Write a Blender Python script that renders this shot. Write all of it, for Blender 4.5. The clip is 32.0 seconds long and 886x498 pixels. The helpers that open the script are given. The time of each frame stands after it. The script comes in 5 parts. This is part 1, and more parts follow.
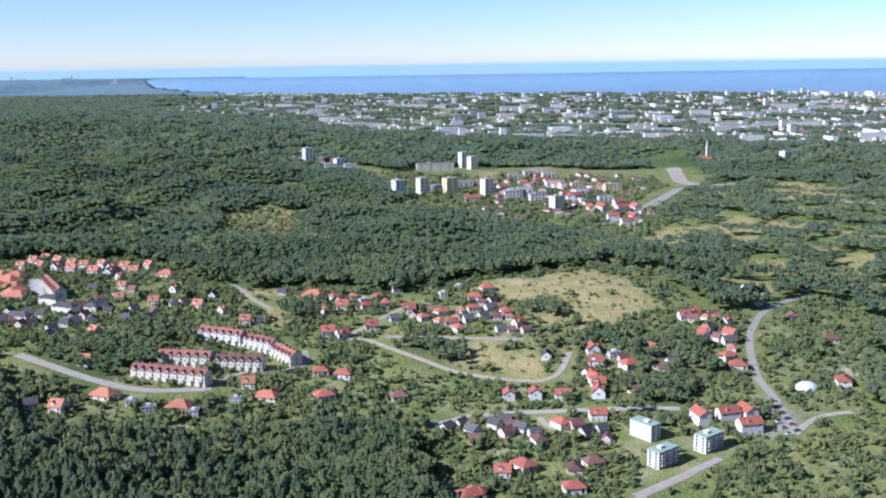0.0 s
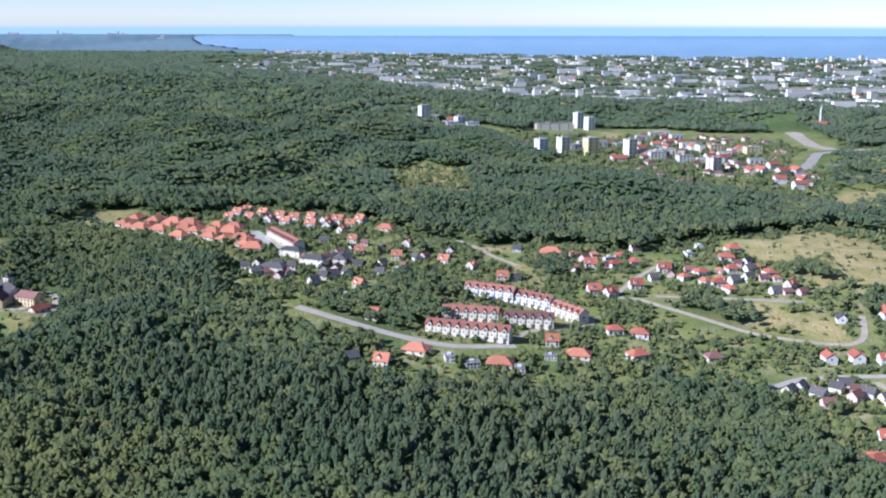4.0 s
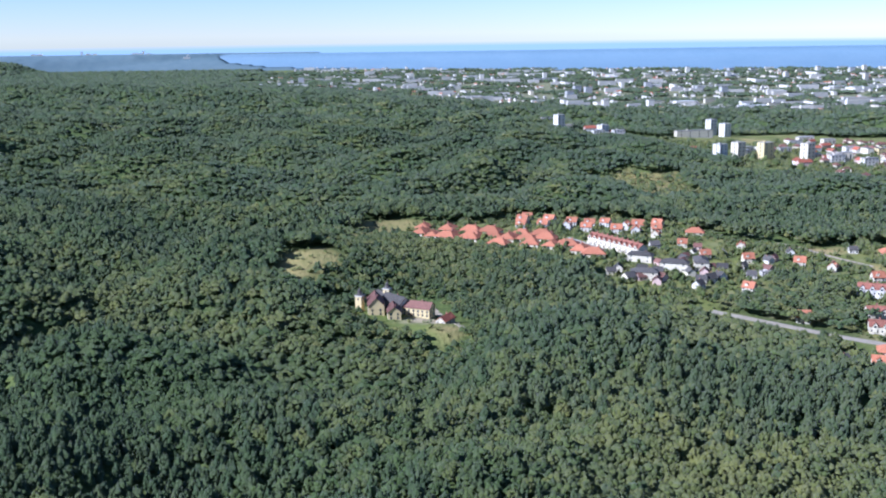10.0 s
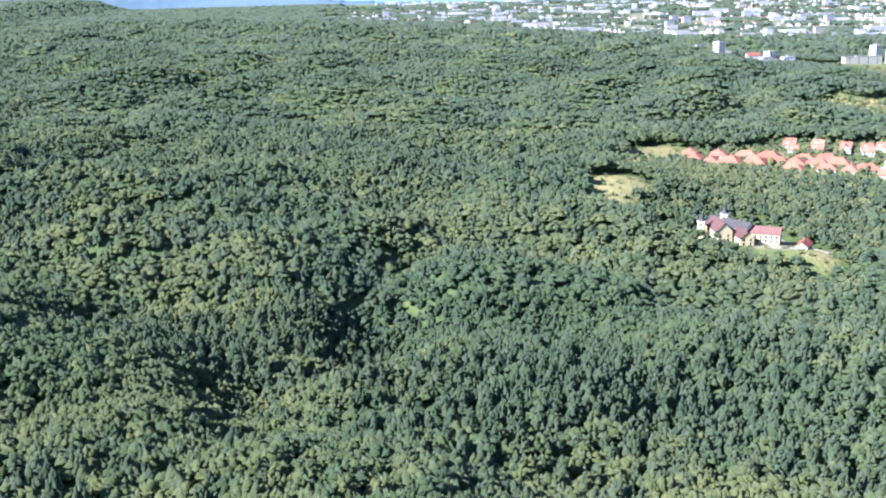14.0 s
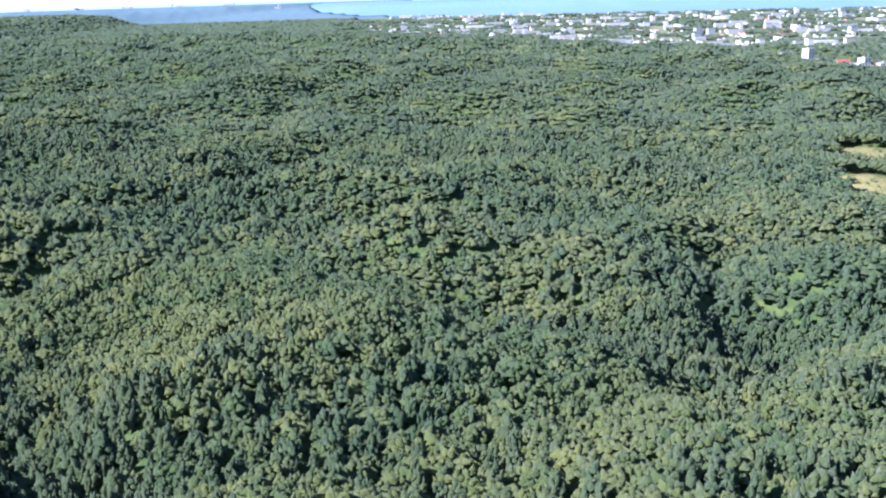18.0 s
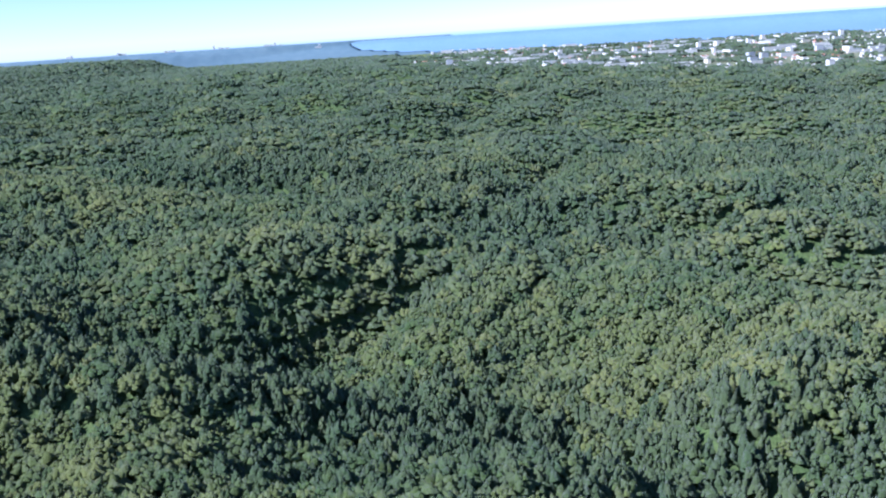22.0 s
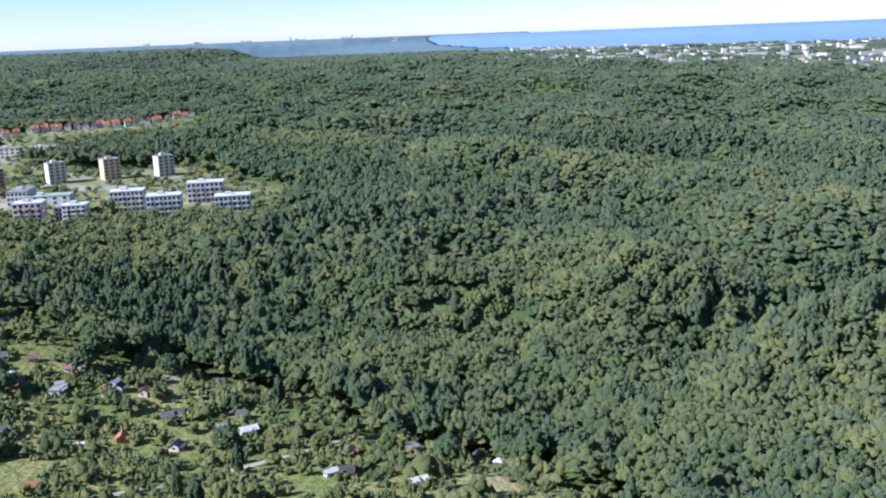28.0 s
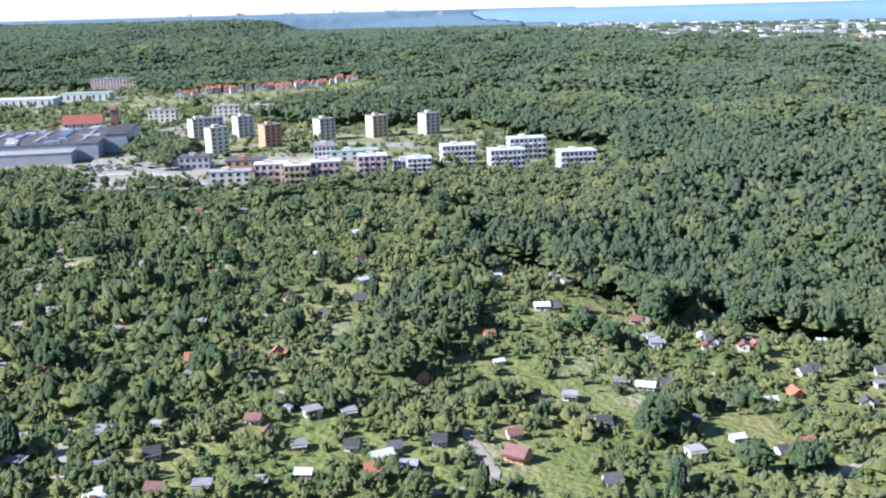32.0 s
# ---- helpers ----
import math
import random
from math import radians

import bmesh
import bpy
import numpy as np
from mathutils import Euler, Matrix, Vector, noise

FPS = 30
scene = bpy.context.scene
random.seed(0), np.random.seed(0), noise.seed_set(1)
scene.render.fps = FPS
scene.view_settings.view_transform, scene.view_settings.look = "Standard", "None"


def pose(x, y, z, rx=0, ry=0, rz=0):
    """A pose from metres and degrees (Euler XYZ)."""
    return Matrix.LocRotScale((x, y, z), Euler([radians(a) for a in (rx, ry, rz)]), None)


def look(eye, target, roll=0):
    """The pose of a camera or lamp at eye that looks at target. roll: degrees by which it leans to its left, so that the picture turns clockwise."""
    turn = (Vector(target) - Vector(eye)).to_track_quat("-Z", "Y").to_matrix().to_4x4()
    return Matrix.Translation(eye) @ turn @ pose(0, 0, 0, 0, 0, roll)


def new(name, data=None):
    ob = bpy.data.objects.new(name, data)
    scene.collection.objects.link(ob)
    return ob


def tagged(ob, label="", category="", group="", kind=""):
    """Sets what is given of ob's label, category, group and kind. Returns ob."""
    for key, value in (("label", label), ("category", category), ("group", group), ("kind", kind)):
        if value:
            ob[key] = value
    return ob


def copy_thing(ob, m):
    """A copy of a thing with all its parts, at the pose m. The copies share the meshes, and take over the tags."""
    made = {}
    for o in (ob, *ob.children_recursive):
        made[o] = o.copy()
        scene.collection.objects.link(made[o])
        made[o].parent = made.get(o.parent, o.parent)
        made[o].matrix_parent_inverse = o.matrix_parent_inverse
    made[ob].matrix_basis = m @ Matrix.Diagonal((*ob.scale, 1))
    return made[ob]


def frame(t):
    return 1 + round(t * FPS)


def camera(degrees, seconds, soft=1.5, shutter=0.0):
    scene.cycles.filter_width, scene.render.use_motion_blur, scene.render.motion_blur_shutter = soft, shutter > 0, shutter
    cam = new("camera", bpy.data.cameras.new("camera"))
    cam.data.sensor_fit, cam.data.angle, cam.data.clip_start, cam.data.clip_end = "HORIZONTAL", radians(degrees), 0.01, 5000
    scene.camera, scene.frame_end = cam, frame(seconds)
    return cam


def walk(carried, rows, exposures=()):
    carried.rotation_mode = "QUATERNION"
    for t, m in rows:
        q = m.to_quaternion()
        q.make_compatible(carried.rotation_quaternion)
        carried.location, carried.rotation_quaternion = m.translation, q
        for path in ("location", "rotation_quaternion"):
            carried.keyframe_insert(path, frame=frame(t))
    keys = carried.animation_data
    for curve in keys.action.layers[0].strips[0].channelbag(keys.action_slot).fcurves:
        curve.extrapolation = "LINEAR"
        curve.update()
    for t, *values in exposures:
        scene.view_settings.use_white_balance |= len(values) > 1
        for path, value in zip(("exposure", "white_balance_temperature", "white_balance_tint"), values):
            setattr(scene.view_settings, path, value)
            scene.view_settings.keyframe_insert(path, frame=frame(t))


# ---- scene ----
# The camera flies level with the coast, sinking gently, and looks out to its right.
cam = camera(48.4, 32.0, soft=2.05)
PATH = [
    (0.0, 0.0, 0.0, 172.8, 78.75, 0.87, 0.00),
    (0.5, -19.6, 2.1, 171.8, 78.46, 0.75, 0.43),
    (1.0, -39.3, 4.2, 170.9, 77.76, 0.38, 0.61),
    (1.5, -58.9, 6.3, 169.9, 76.36, 0.40, 0.71),
    (2.0, -78.6, 8.3, 168.9, 76.16, 0.18, 0.65),
    (2.5, -98.2, 10.4, 168.0, 75.86, 0.10, 0.76),
    (3.0, -117.8, 12.4, 167.0, 76.36, 0.32, 0.82),
    (3.5, -137.5, 14.4, 166.1, 76.66, 0.14, 0.96),
    (5.5, -216.1, 22.1, 162.2, 76.46, -0.64, 0.61),
    (6.0, -235.7, 24.0, 161.2, 75.85, -0.62, 0.19),
    (6.5, -255.3, 25.9, 160.3, 75.94, -0.76, -0.49),
    (7.0, -275.0, 27.8, 159.3, 76.03, -1.07, -1.04),
    (7.5, -294.6, 29.6, 158.3, 75.53, -1.34, -1.39),
    (8.0, -314.3, 31.4, 157.4, 75.62, -1.42, -1.79),
    (8.5, -333.9, 33.2, 156.4, 75.42, -1.44, -1.88),
    (9.0, -353.5, 35.0, 155.5, 76.52, -1.40, -1.69),
    (9.5, -373.2, 36.7, 154.5, 77.33, -0.91, -1.28),
    (10.0, -392.8, 38.4, 153.5, 77.65, 0.81, -0.29),
    (10.5, -412.5, 40.2, 152.6, 78.26, 2.03, 0.69),
    (11.0, -432.1, 41.8, 151.6, 78.67, 2.46, 1.32),
    (11.5, -451.7, 43.5, 150.6, 78.08, 2.67, 1.89),
    (12.0, -471.4, 45.2, 149.7, 77.39, 2.53, 2.22),
    (12.5, -491.0, 46.8, 148.7, 76.70, 1.96, 2.43),
    (13.0, -510.7, 48.4, 147.7, 76.30, 1.69, 2.59),
    (13.5, -530.3, 50.0, 146.8, 75.50, 1.57, 2.51),
    (14.0, -550.0, 51.6, 145.8, 74.10, 1.65, 2.39),
    (14.5, -569.6, 53.1, 144.9, 73.59, 1.69, 2.08),
    (16.5, -648.2, 59.1, 141.0, 72.97, 1.97, 1.41),
    (17.0, -667.8, 60.6, 140.0, 73.27, 2.06, 1.39),
    (17.5, -687.4, 62.0, 139.1, 74.27, 1.93, 1.22),
    (18.0, -707.1, 63.4, 138.1, 74.97, 1.83, 1.24),
    (18.5, -726.7, 64.8, 137.1, 74.87, 1.61, 1.18),
    (19.0, -746.4, 66.1, 136.2, 74.97, 1.30, 1.14),
    (19.5, -766.0, 67.5, 135.2, 75.27, 1.20, 1.16),
    (20.0, -785.6, 68.8, 134.2, 76.57, 1.03, 1.29),
    (20.5, -805.3, 70.1, 133.3, 76.87, 0.52, 1.29),
    (21.0, -824.9, 71.4, 132.3, 75.87, 2.28, 1.45),
    (21.5, -844.6, 72.7, 131.4, 76.67, 3.01, 1.51),
    (22.0, -864.2, 73.9, 130.4, 77.07, 3.63, 1.59),
    (22.5, -883.9, 75.1, 129.4, 77.77, 3.83, 1.55),
    (23.0, -903.5, 76.4, 128.5, 77.87, 3.52, 1.51),
    (23.5, -923.1, 77.5, 127.5, 77.67, 2.89, 1.43),
    (24.0, -942.8, 78.7, 126.5, 77.77, 2.38, 1.43),
    (24.5, -962.4, 79.8, 125.6, 78.98, 2.32, 1.65),
    (25.0, -982.1, 81.0, 124.6, 79.68, 2.69, 1.98),
    (25.5, -1001.7, 82.1, 123.6, 79.39, 2.95, 2.24),
    (28.0, -1099.9, 87.3, 118.8, 77.20, 2.20, 3.20),
    (28.5, -1119.5, 88.3, 117.9, 77.20, 2.20, 3.20),
    (29.0, -1139.2, 89.2, 116.9, 77.10, 2.22, 3.30),
    (29.5, -1158.8, 90.2, 115.9, 77.01, 2.24, 3.40),
    (30.0, -1178.5, 91.1, 115.0, 76.81, 2.24, 3.40),
    (30.5, -1198.1, 92.0, 114.0, 76.51, 2.07, 3.54),
    (31.0, -1217.8, 92.9, 113.0, 76.02, 1.80, 3.70),
    (31.5, -1237.4, 93.8, 112.1, 75.62, 1.61, 3.75),
    (32.0, -1257.0, 94.6, 111.1, 75.93, 1.53, 3.87),
]
EXPOSURES = [(0.0, 0.92, 4850, 22), (3.5, 0.96, 4850, 22), (7.0, 0.99, 4800, 22), (12.0, 0.91, 4750, 22), (13.0, 1.26, 4650, 22), (14.0, 1.94, 4860, 25), (16.5, 2.10, 4840, 25), (17.0, 2.00, 4840, 25), (18.0, 1.72, 4860, 25), (19.0, 1.66, 4870, 25), (21.0, 1.36, 4650, 22), (22.0, 1.31, 4650, 22), (24.0, 1.26, 4750, 22), (25.0, 0.96, 4800, 22), (27.5, 1.16, 4900, 22), (30.0, 1.16, 4950, 22), (31.0, 1.46, 4950, 22), (32.0, 1.46, 4950, 22)]
walk(cam, [(t, pose(x, y, z, rx, ry, rz)) for t, x, y, z, rx, ry, rz in PATH], EXPOSURES)

# ---- light ----
SUN_ELEV, SUN_ROT = radians(35), radians(-112)
world = bpy.data.worlds.new("sky")
scene.world = world
world.use_nodes = True
wn, wl = world.node_tree.nodes, world.node_tree.links
wn.clear()
sky = wn.new("ShaderNodeTexSky")
sky.sky_type, sky.sun_disc = "NISHITA", False
sky.sun_elevation, sky.sun_rotation = SUN_ELEV, SUN_ROT
sky.air_density, sky.dust_density, sky.ozone_density, sky.altitude = 1.0, 0.0, 2.4, 1500
sky_bg = wn.new("ShaderNodeBackground")
sky_bg.inputs["Strength"].default_value = 0.061
wout = wn.new("ShaderNodeOutputWorld")
wl.new(sky.outputs[0], sky_bg.inputs["Color"])
# below the horizon lies open sea
coord = wn.new("ShaderNodeTexCoord")
split = wn.new("ShaderNodeSeparateXYZ")
ramp = wn.new("ShaderNodeMapRange")
ramp.inputs["From Min"].default_value, ramp.inputs["From Max"].default_value = -0.0125, -0.0085
sea_bg = wn.new("ShaderNodeBackground")
sea_bg.inputs["Color"].default_value = (0.27, 0.37, 0.47, 1)
wmix = wn.new("ShaderNodeMixShader")
wl.new(coord.outputs["Generated"], split.inputs[0])
wl.new(split.outputs["Z"], ramp.inputs["Value"])
wl.new(ramp.outputs[0], wmix.inputs["Fac"])
wl.new(sea_bg.outputs[0], wmix.inputs[1])
wl.new(sky_bg.outputs[0], wmix.inputs[2])
wl.new(wmix.outputs[0], wout.inputs["Surface"])

sun = new("sun", bpy.data.lights.new("sun", "SUN"))
sun.data.energy, sun.data.angle, sun.data.color = 5.0, radians(0.6), (1.0, 0.94, 0.82)
SUN_DIR = Vector((math.sin(SUN_ROT) * math.cos(SUN_ELEV), math.cos(SUN_ROT) * math.cos(SUN_ELEV), math.sin(SUN_ELEV)))
sun.matrix_basis = look(SUN_DIR * 900, (0, 0, 0))


# ---- materials ----
def surface(name, dark, light, scale=1.0, rough=0.8, bump=0.0, island=0.0, per_object=0.0, spec=0.3, metal=0.0, fine=None):
    """A material with two scales of noise; island and per_object: how far single pieces differ in brightness."""
    m = bpy.data.materials.new(name)
    m.use_nodes = True
    n, l = m.node_tree.nodes, m.node_tree.links
    bsdf = n["Principled BSDF"]
    bsdf.inputs["Roughness"].default_value = rough
    bsdf.inputs["Metallic"].default_value = metal
    bsdf.inputs["Specular IOR Level"].default_value = spec
    tc = n.new("ShaderNodeTexCoord")
    big, small = n.new("ShaderNodeTexNoise"), n.new("ShaderNodeTexNoise")
    big.inputs["Scale"].default_value, small.inputs["Scale"].default_value = scale, fine or scale * 9
    big.inputs["Detail"].default_value = small.inputs["Detail"].default_value = 3
    for k in (big, small):
        l.new(tc.outputs["Object"], k.inputs["Vector"])
    add = n.new("ShaderNodeMath")
    add.operation = "ADD"
    l.new(big.outputs["Fac"], add.inputs[0])
    l.new(small.outputs["Fac"], add.inputs[1])
    mr = n.new("ShaderNodeMapRange")
    mr.inputs["From Min"].default_value, mr.inputs["From Max"].default_value = 0.7, 1.3
    l.new(add.outputs[0], mr.inputs["Value"])
    mix = n.new("ShaderNodeMix")
    mix.data_type = "RGBA"
    mix.inputs["A"].default_value, mix.inputs["B"].default_value = (*dark, 1), (*light, 1)
    l.new(mr.outputs[0], mix.inputs["Factor"])
    colour = mix.outputs["Result"]
    for amount, node, socket in ((island, "ShaderNodeNewGeometry", "Random Per Island"), (per_object, "ShaderNodeObjectInfo", "Random")):
        if amount:
            src, r, hsv = n.new(node), n.new("ShaderNodeMapRange"), n.new("ShaderNodeHueSaturation")
            r.inputs["To Min"].default_value, r.inputs["To Max"].default_value = 1 - amount, 1 + amount
            l.new(src.outputs[socket], r.inputs["Value"])
            l.new(r.outputs[0], hsv.inputs["Value"])
            l.new(colour, hsv.inputs["Color"])
            colour = hsv.outputs["Color"]
    l.new(colour, bsdf.inputs["Base Color"])
    if bump:
        b = n.new("ShaderNodeBump")
        b.inputs["Strength"].default_value, b.inputs["Distance"].default_value = bump, 0.3 / max(scale, 0.05)
        l.new(small.outputs["Fac"], b.inputs["Height"])
        l.new(b.outputs[0], bsdf.inputs["Normal"])
    return m


def foliage(name, dark, light, other, amount=0.25):
    """Leaves: stands of two greens by a wide noise, crowns that differ by their own tint, clumps that differ a little."""
    m = surface(name, dark, light, scale=0.09, rough=0.9, bump=0.6, island=amount, spec=0.06, fine=2.0)
    n, l = m.node_tree.nodes, m.node_tree.links
    bsdf = n["Principled BSDF"]
    # waxy, downy leaf faces shine a little where they are seen edge-on
    bsdf.inputs["Sheen Weight"].default_value, bsdf.inputs["Sheen Roughness"].default_value = 0.12, 0.45
    old = bsdf.inputs["Base Color"].links[0].from_socket
    attr = n.new("ShaderNodeAttribute")
    attr.attribute_name = "tint"
    mix = n.new("ShaderNodeMix")
    mix.data_type = "RGBA"
    mix.inputs["B"].default_value = (*other, 1)
    l.new(attr.outputs["Fac"], mix.inputs["Factor"])
    l.new(old, mix.inputs["A"])
    l.new(mix.outputs["Result"], bsdf.inputs["Base Color"])
    # thin leaves let some light through
    thin, blend = n.new("ShaderNodeBsdfTranslucent"), n.new("ShaderNodeMixShader")
    blend.inputs["Fac"].default_value = 0.20
    l.new(mix.outputs["Result"], thin.inputs["Color"])
    l.new(bsdf.outputs[0], blend.inputs[1])
    l.new(thin.outputs[0], blend.inputs[2])
    l.new(blend.outputs[0], n["Material Output"].inputs["Surface"])
    return m


LEAF = foliage("broad leaves", (0.050, 0.082, 0.025), (0.098, 0.136, 0.039), (0.180, 0.186, 0.048), 0.14)
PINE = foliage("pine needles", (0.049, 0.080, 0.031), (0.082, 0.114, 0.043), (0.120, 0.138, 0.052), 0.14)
GARDEN_LEAF = foliage("garden leaves", (0.060, 0.090, 0.024), (0.130, 0.160, 0.042), (0.215, 0.212, 0.056), 0.3)
BARK = surface("bark", (0.06, 0.045, 0.03), (0.14, 0.11, 0.08), 2.0)
WALL_WHITE = surface("white render", (0.48, 0.445, 0.385), (0.62, 0.58, 0.51), 0.25, 0.85, per_object=0.10)
WALL_CREAM = surface("cream render", (0.50, 0.44, 0.33), (0.60, 0.54, 0.41), 0.25, 0.85, per_object=0.10)
WALL_YELLOW = surface("yellow render", (0.56, 0.44, 0.21), (0.64, 0.52, 0.28), 0.25, 0.85)
WALL_ORANGE = surface("orange render", (0.42, 0.20, 0.10), (0.50, 0.26, 0.13), 0.25, 0.85)
WALL_TAN = surface("ochre render", (0.46, 0.33, 0.19), (0.54, 0.40, 0.24), 0.25, 0.85)
WALL_PINK = surface("pink render", (0.48, 0.34, 0.29), (0.58, 0.43, 0.37), 0.25, 0.85, per_object=0.1)
WALL_GREY = surface("grey cladding", (0.34, 0.335, 0.325), (0.45, 0.44, 0.43), 0.2, 0.5)
WALL_WOOD = surface("stained boards", (0.28, 0.13, 0.05), (0.42, 0.20, 0.07), 1.5, 0.7, per_object=0.2)
ROOF_RED = surface("red roof tiles", (0.24, 0.070, 0.040), (0.36, 0.120, 0.066), 0.6, 0.75, 0.4, per_object=0.22, fine=4)
ROOF_TERRA = surface("terracotta roof tiles", (0.31, 0.115, 0.060), (0.42, 0.165, 0.085), 0.6, 0.8, 0.4, per_object=0.18, fine=4)
ROOF_TILE = surface("weathered red tiles", (0.20, 0.075, 0.048), (0.31, 0.130, 0.085), 0.5, 0.8, 0.4, per_object=0.2, fine=3)
ROOF_DARK = surface("dark roof tiles", (0.058, 0.052, 0.046), (0.110, 0.100, 0.090), 0.6, 0.85, 0.3, per_object=0.3, fine=4, spec=0.12)
ROOF_BROWN = surface("brown roof tiles", (0.11, 0.055, 0.04), (0.19, 0.09, 0.065), 0.6, 0.7, 0.3, per_object=0.3, fine=4)
ROOF_FELT = surface("grey roof felt", (0.17, 0.155, 0.135), (0.30, 0.28, 0.25), 0.3, 0.9, per_object=0.3, spec=0.15)
ROOF_GREEN = surface("green copper roof", (0.22, 0.27, 0.19), (0.32, 0.37, 0.27), 0.3, 0.7)
ROOF_WHITE = surface("white roof sheet", (0.48, 0.465, 0.44), (0.60, 0.585, 0.555), 0.4, 0.5)
ROOF_TEAL = surface("green metal roof", (0.06, 0.20, 0.10), (0.10, 0.28, 0.15), 0.6, 0.4)
ROOF_BLUE = surface("blue metal roof", (0.22, 0.30, 0.40), (0.36, 0.44, 0.54), 0.6, 0.4)
GLASS = surface("window glass", (0.03, 0.04, 0.05), (0.05, 0.06, 0.075), 0.8, 0.15, spec=0.6)
FRAME = surface("window frames", (0.62, 0.61, 0.58), (0.75, 0.74, 0.71), 2.0, 0.5)
DOOR = surface("door boards", (0.12, 0.07, 0.04), (0.2, 0.12, 0.07), 2.0, 0.6)
BRICK = surface("chimney brick", (0.25, 0.11, 0.08), (0.38, 0.18, 0.13), 1.5, 0.9)
ASPHALT = surface("worn asphalt", (0.25, 0.215, 0.165), (0.35, 0.305, 0.235), 0.15, 0.9, per_object=0.1, fine=1.5)
GRAVEL = surface("pale gravel", (0.25, 0.205, 0.14), (0.37, 0.315, 0.225), 0.2, 0.95, per_object=0.1, fine=1.2)
CONCRETE = surface("paved yard", (0.27, 0.245, 0.20), (0.40, 0.37, 0.31), 0.2, 0.9, fine=1.2)
STEEL = surface("galvanised steel", (0.42, 0.43, 0.44), (0.6, 0.6, 0.6), 1.0, 0.4, metal=0.7)
# woodland colour with blue-grey haze mixed into the base
HAZED_HILLS = surface("far hills", (0.105, 0.150, 0.165), (0.135, 0.180, 0.190), 0.003, 0.95, spec=0.05, fine=0.02)
SEA = surface("sea water", (0.155, 0.235, 0.300), (0.180, 0.260, 0.325), 0.004, 0.65, spec=0.2, fine=0.05)


def ground_material():
    m = surface("meadow and soil", (0.090, 0.125, 0.030), (0.180, 0.190, 0.050), 0.018, 0.95, 0.3, spec=0.1, fine=0.35)
    n, l = m.node_tree.nodes, m.node_tree.links
    bsdf = n["Principled BSDF"]
    colour = bsdf.inputs["Base Color"].links[0].from_socket
    tc, speck = n.new("ShaderNodeTexCoord"), n.new("ShaderNodeTexNoise")
    speck.inputs["Scale"].default_value, speck.inputs["Detail"].default_value = 0.12, 4
    l.new(tc.outputs["Object"], speck.inputs["Vector"])
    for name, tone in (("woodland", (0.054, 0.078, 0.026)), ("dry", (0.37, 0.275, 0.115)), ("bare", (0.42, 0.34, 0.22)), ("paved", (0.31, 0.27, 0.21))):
        attr, mul, mix = n.new("ShaderNodeAttribute"), n.new("ShaderNodeMath"), n.new("ShaderNodeMix")
        attr.attribute_name = name
        mul.operation, mul.use_clamp = "MULTIPLY_ADD", True
        off = n.new("ShaderNodeMapRange")
        off.inputs["From Min"].default_value, off.inputs["From Max"].default_value = 0.3, 0.7
        off.inputs["To Min"].default_value, off.inputs["To Max"].default_value = 0.55, 1.1
        l.new(speck.outputs["Fac"], off.inputs["Value"])
        l.new(attr.outputs["Fac"], mul.inputs[0])
        l.new(off.outputs[0], mul.inputs[1])
        mul.inputs[2].default_value = 0.0
        mix.data_type = "RGBA"
        mix.inputs["B"].default_value = (*tone, 1)
        l.new(mul.outputs[0], mix.inputs["Factor"])
        l.new(colour, mix.inputs["A"])
        colour = mix.outputs["Result"]
    l.new(colour, bsdf.inputs["Base Color"])
    return m


GROUND = ground_material()

# ---- the lie of the land ----
# wide hills and hollows: x, y, radius, height
HILLS = [(-20, 640, 170, -7.2), (130, 960, 150, 27.0), (-180, 780, 110, -0.0), (-300, 980, 160, 13.5), (-600, 860, 130, 3.2), (-570, 780, 60, -13.9), (-340, 1450, 200, 4.4), (-290, 2090, 300, 18.6), (-840, 600, 120, -16.7), (-700, 480, 110, -6.2), (-1160, 760, 130, 6.0), (-1200, 560, 110, -23.9), (-1010, 660, 90, 5.0), (-1410, 870, 170, -0.5), (-1490, 470, 80, -7.8), (-1330, 470, 90, -5.7), (-1620, 450, 80, -16.0), (-1000, 1400, 260, -17.2), (-1240, 1190, 180, -11.2), (-720, 1700, 260, 0.4), (-310, 480, 140, 6.7), (500, 1100, 300, -4.6), (-1750, 400, 120, -5.7), (-1330, 2520, 400, -26.1)]


def smooth(t):
    t = np.clip(t, 0, 1)
    return t * t * (3 - 2 * t)


def base_height(x, y):
    r = np.clip((x + 1700) / 2600, 0, 1)
    z = -8 + 58 * smooth((100 - x) / 1600) - 45 * np.clip((y - 1500) / 2000, 0, 1.5) * (0.35 + 0.65 * r)
    z = z - 42 * smooth((y - 2700) / 1600) * smooth((x + 1800) / 1300)
    for a, b, radius, h in HILLS:
        z = z + h * np.exp(-((x - a) ** 2 + (y - b) ** 2) / (2 * radius * radius))
    return z


# narrow gullies through the woods
GULLIES = [[(-1502, 477), (-1457, 481), (-1445, 530)], [(-1445, 535), (-1384, 545), (-1306, 556), (-1255, 538)], [(-1372, 366), (-1368, 425)], [(-1554, 610), (-1515, 585)], [(-1803, 1354), (-1795, 1434)], [(-1275, 1170), (-1215, 1300)],
           [(-1206, 920), (-1149, 976)], [(-1303, 586), (-1262, 637), (-1235, 666)], [(-1166, 437), (-1124, 394)], [(-1180, 877), (-1134, 1100), (-1078, 1041)], [(-1091, 727), (-1014, 747), (-962, 728)], [(-836, 661), (-845, 576)],
           [(-879, 492), (-862, 430)], [(-997, 549), (-987, 592)], [(-825, 706), (-820, 629), (-830, 524)], [(-553, 560), (-545, 690)], [(-1610, 562), (-1525, 549)]]


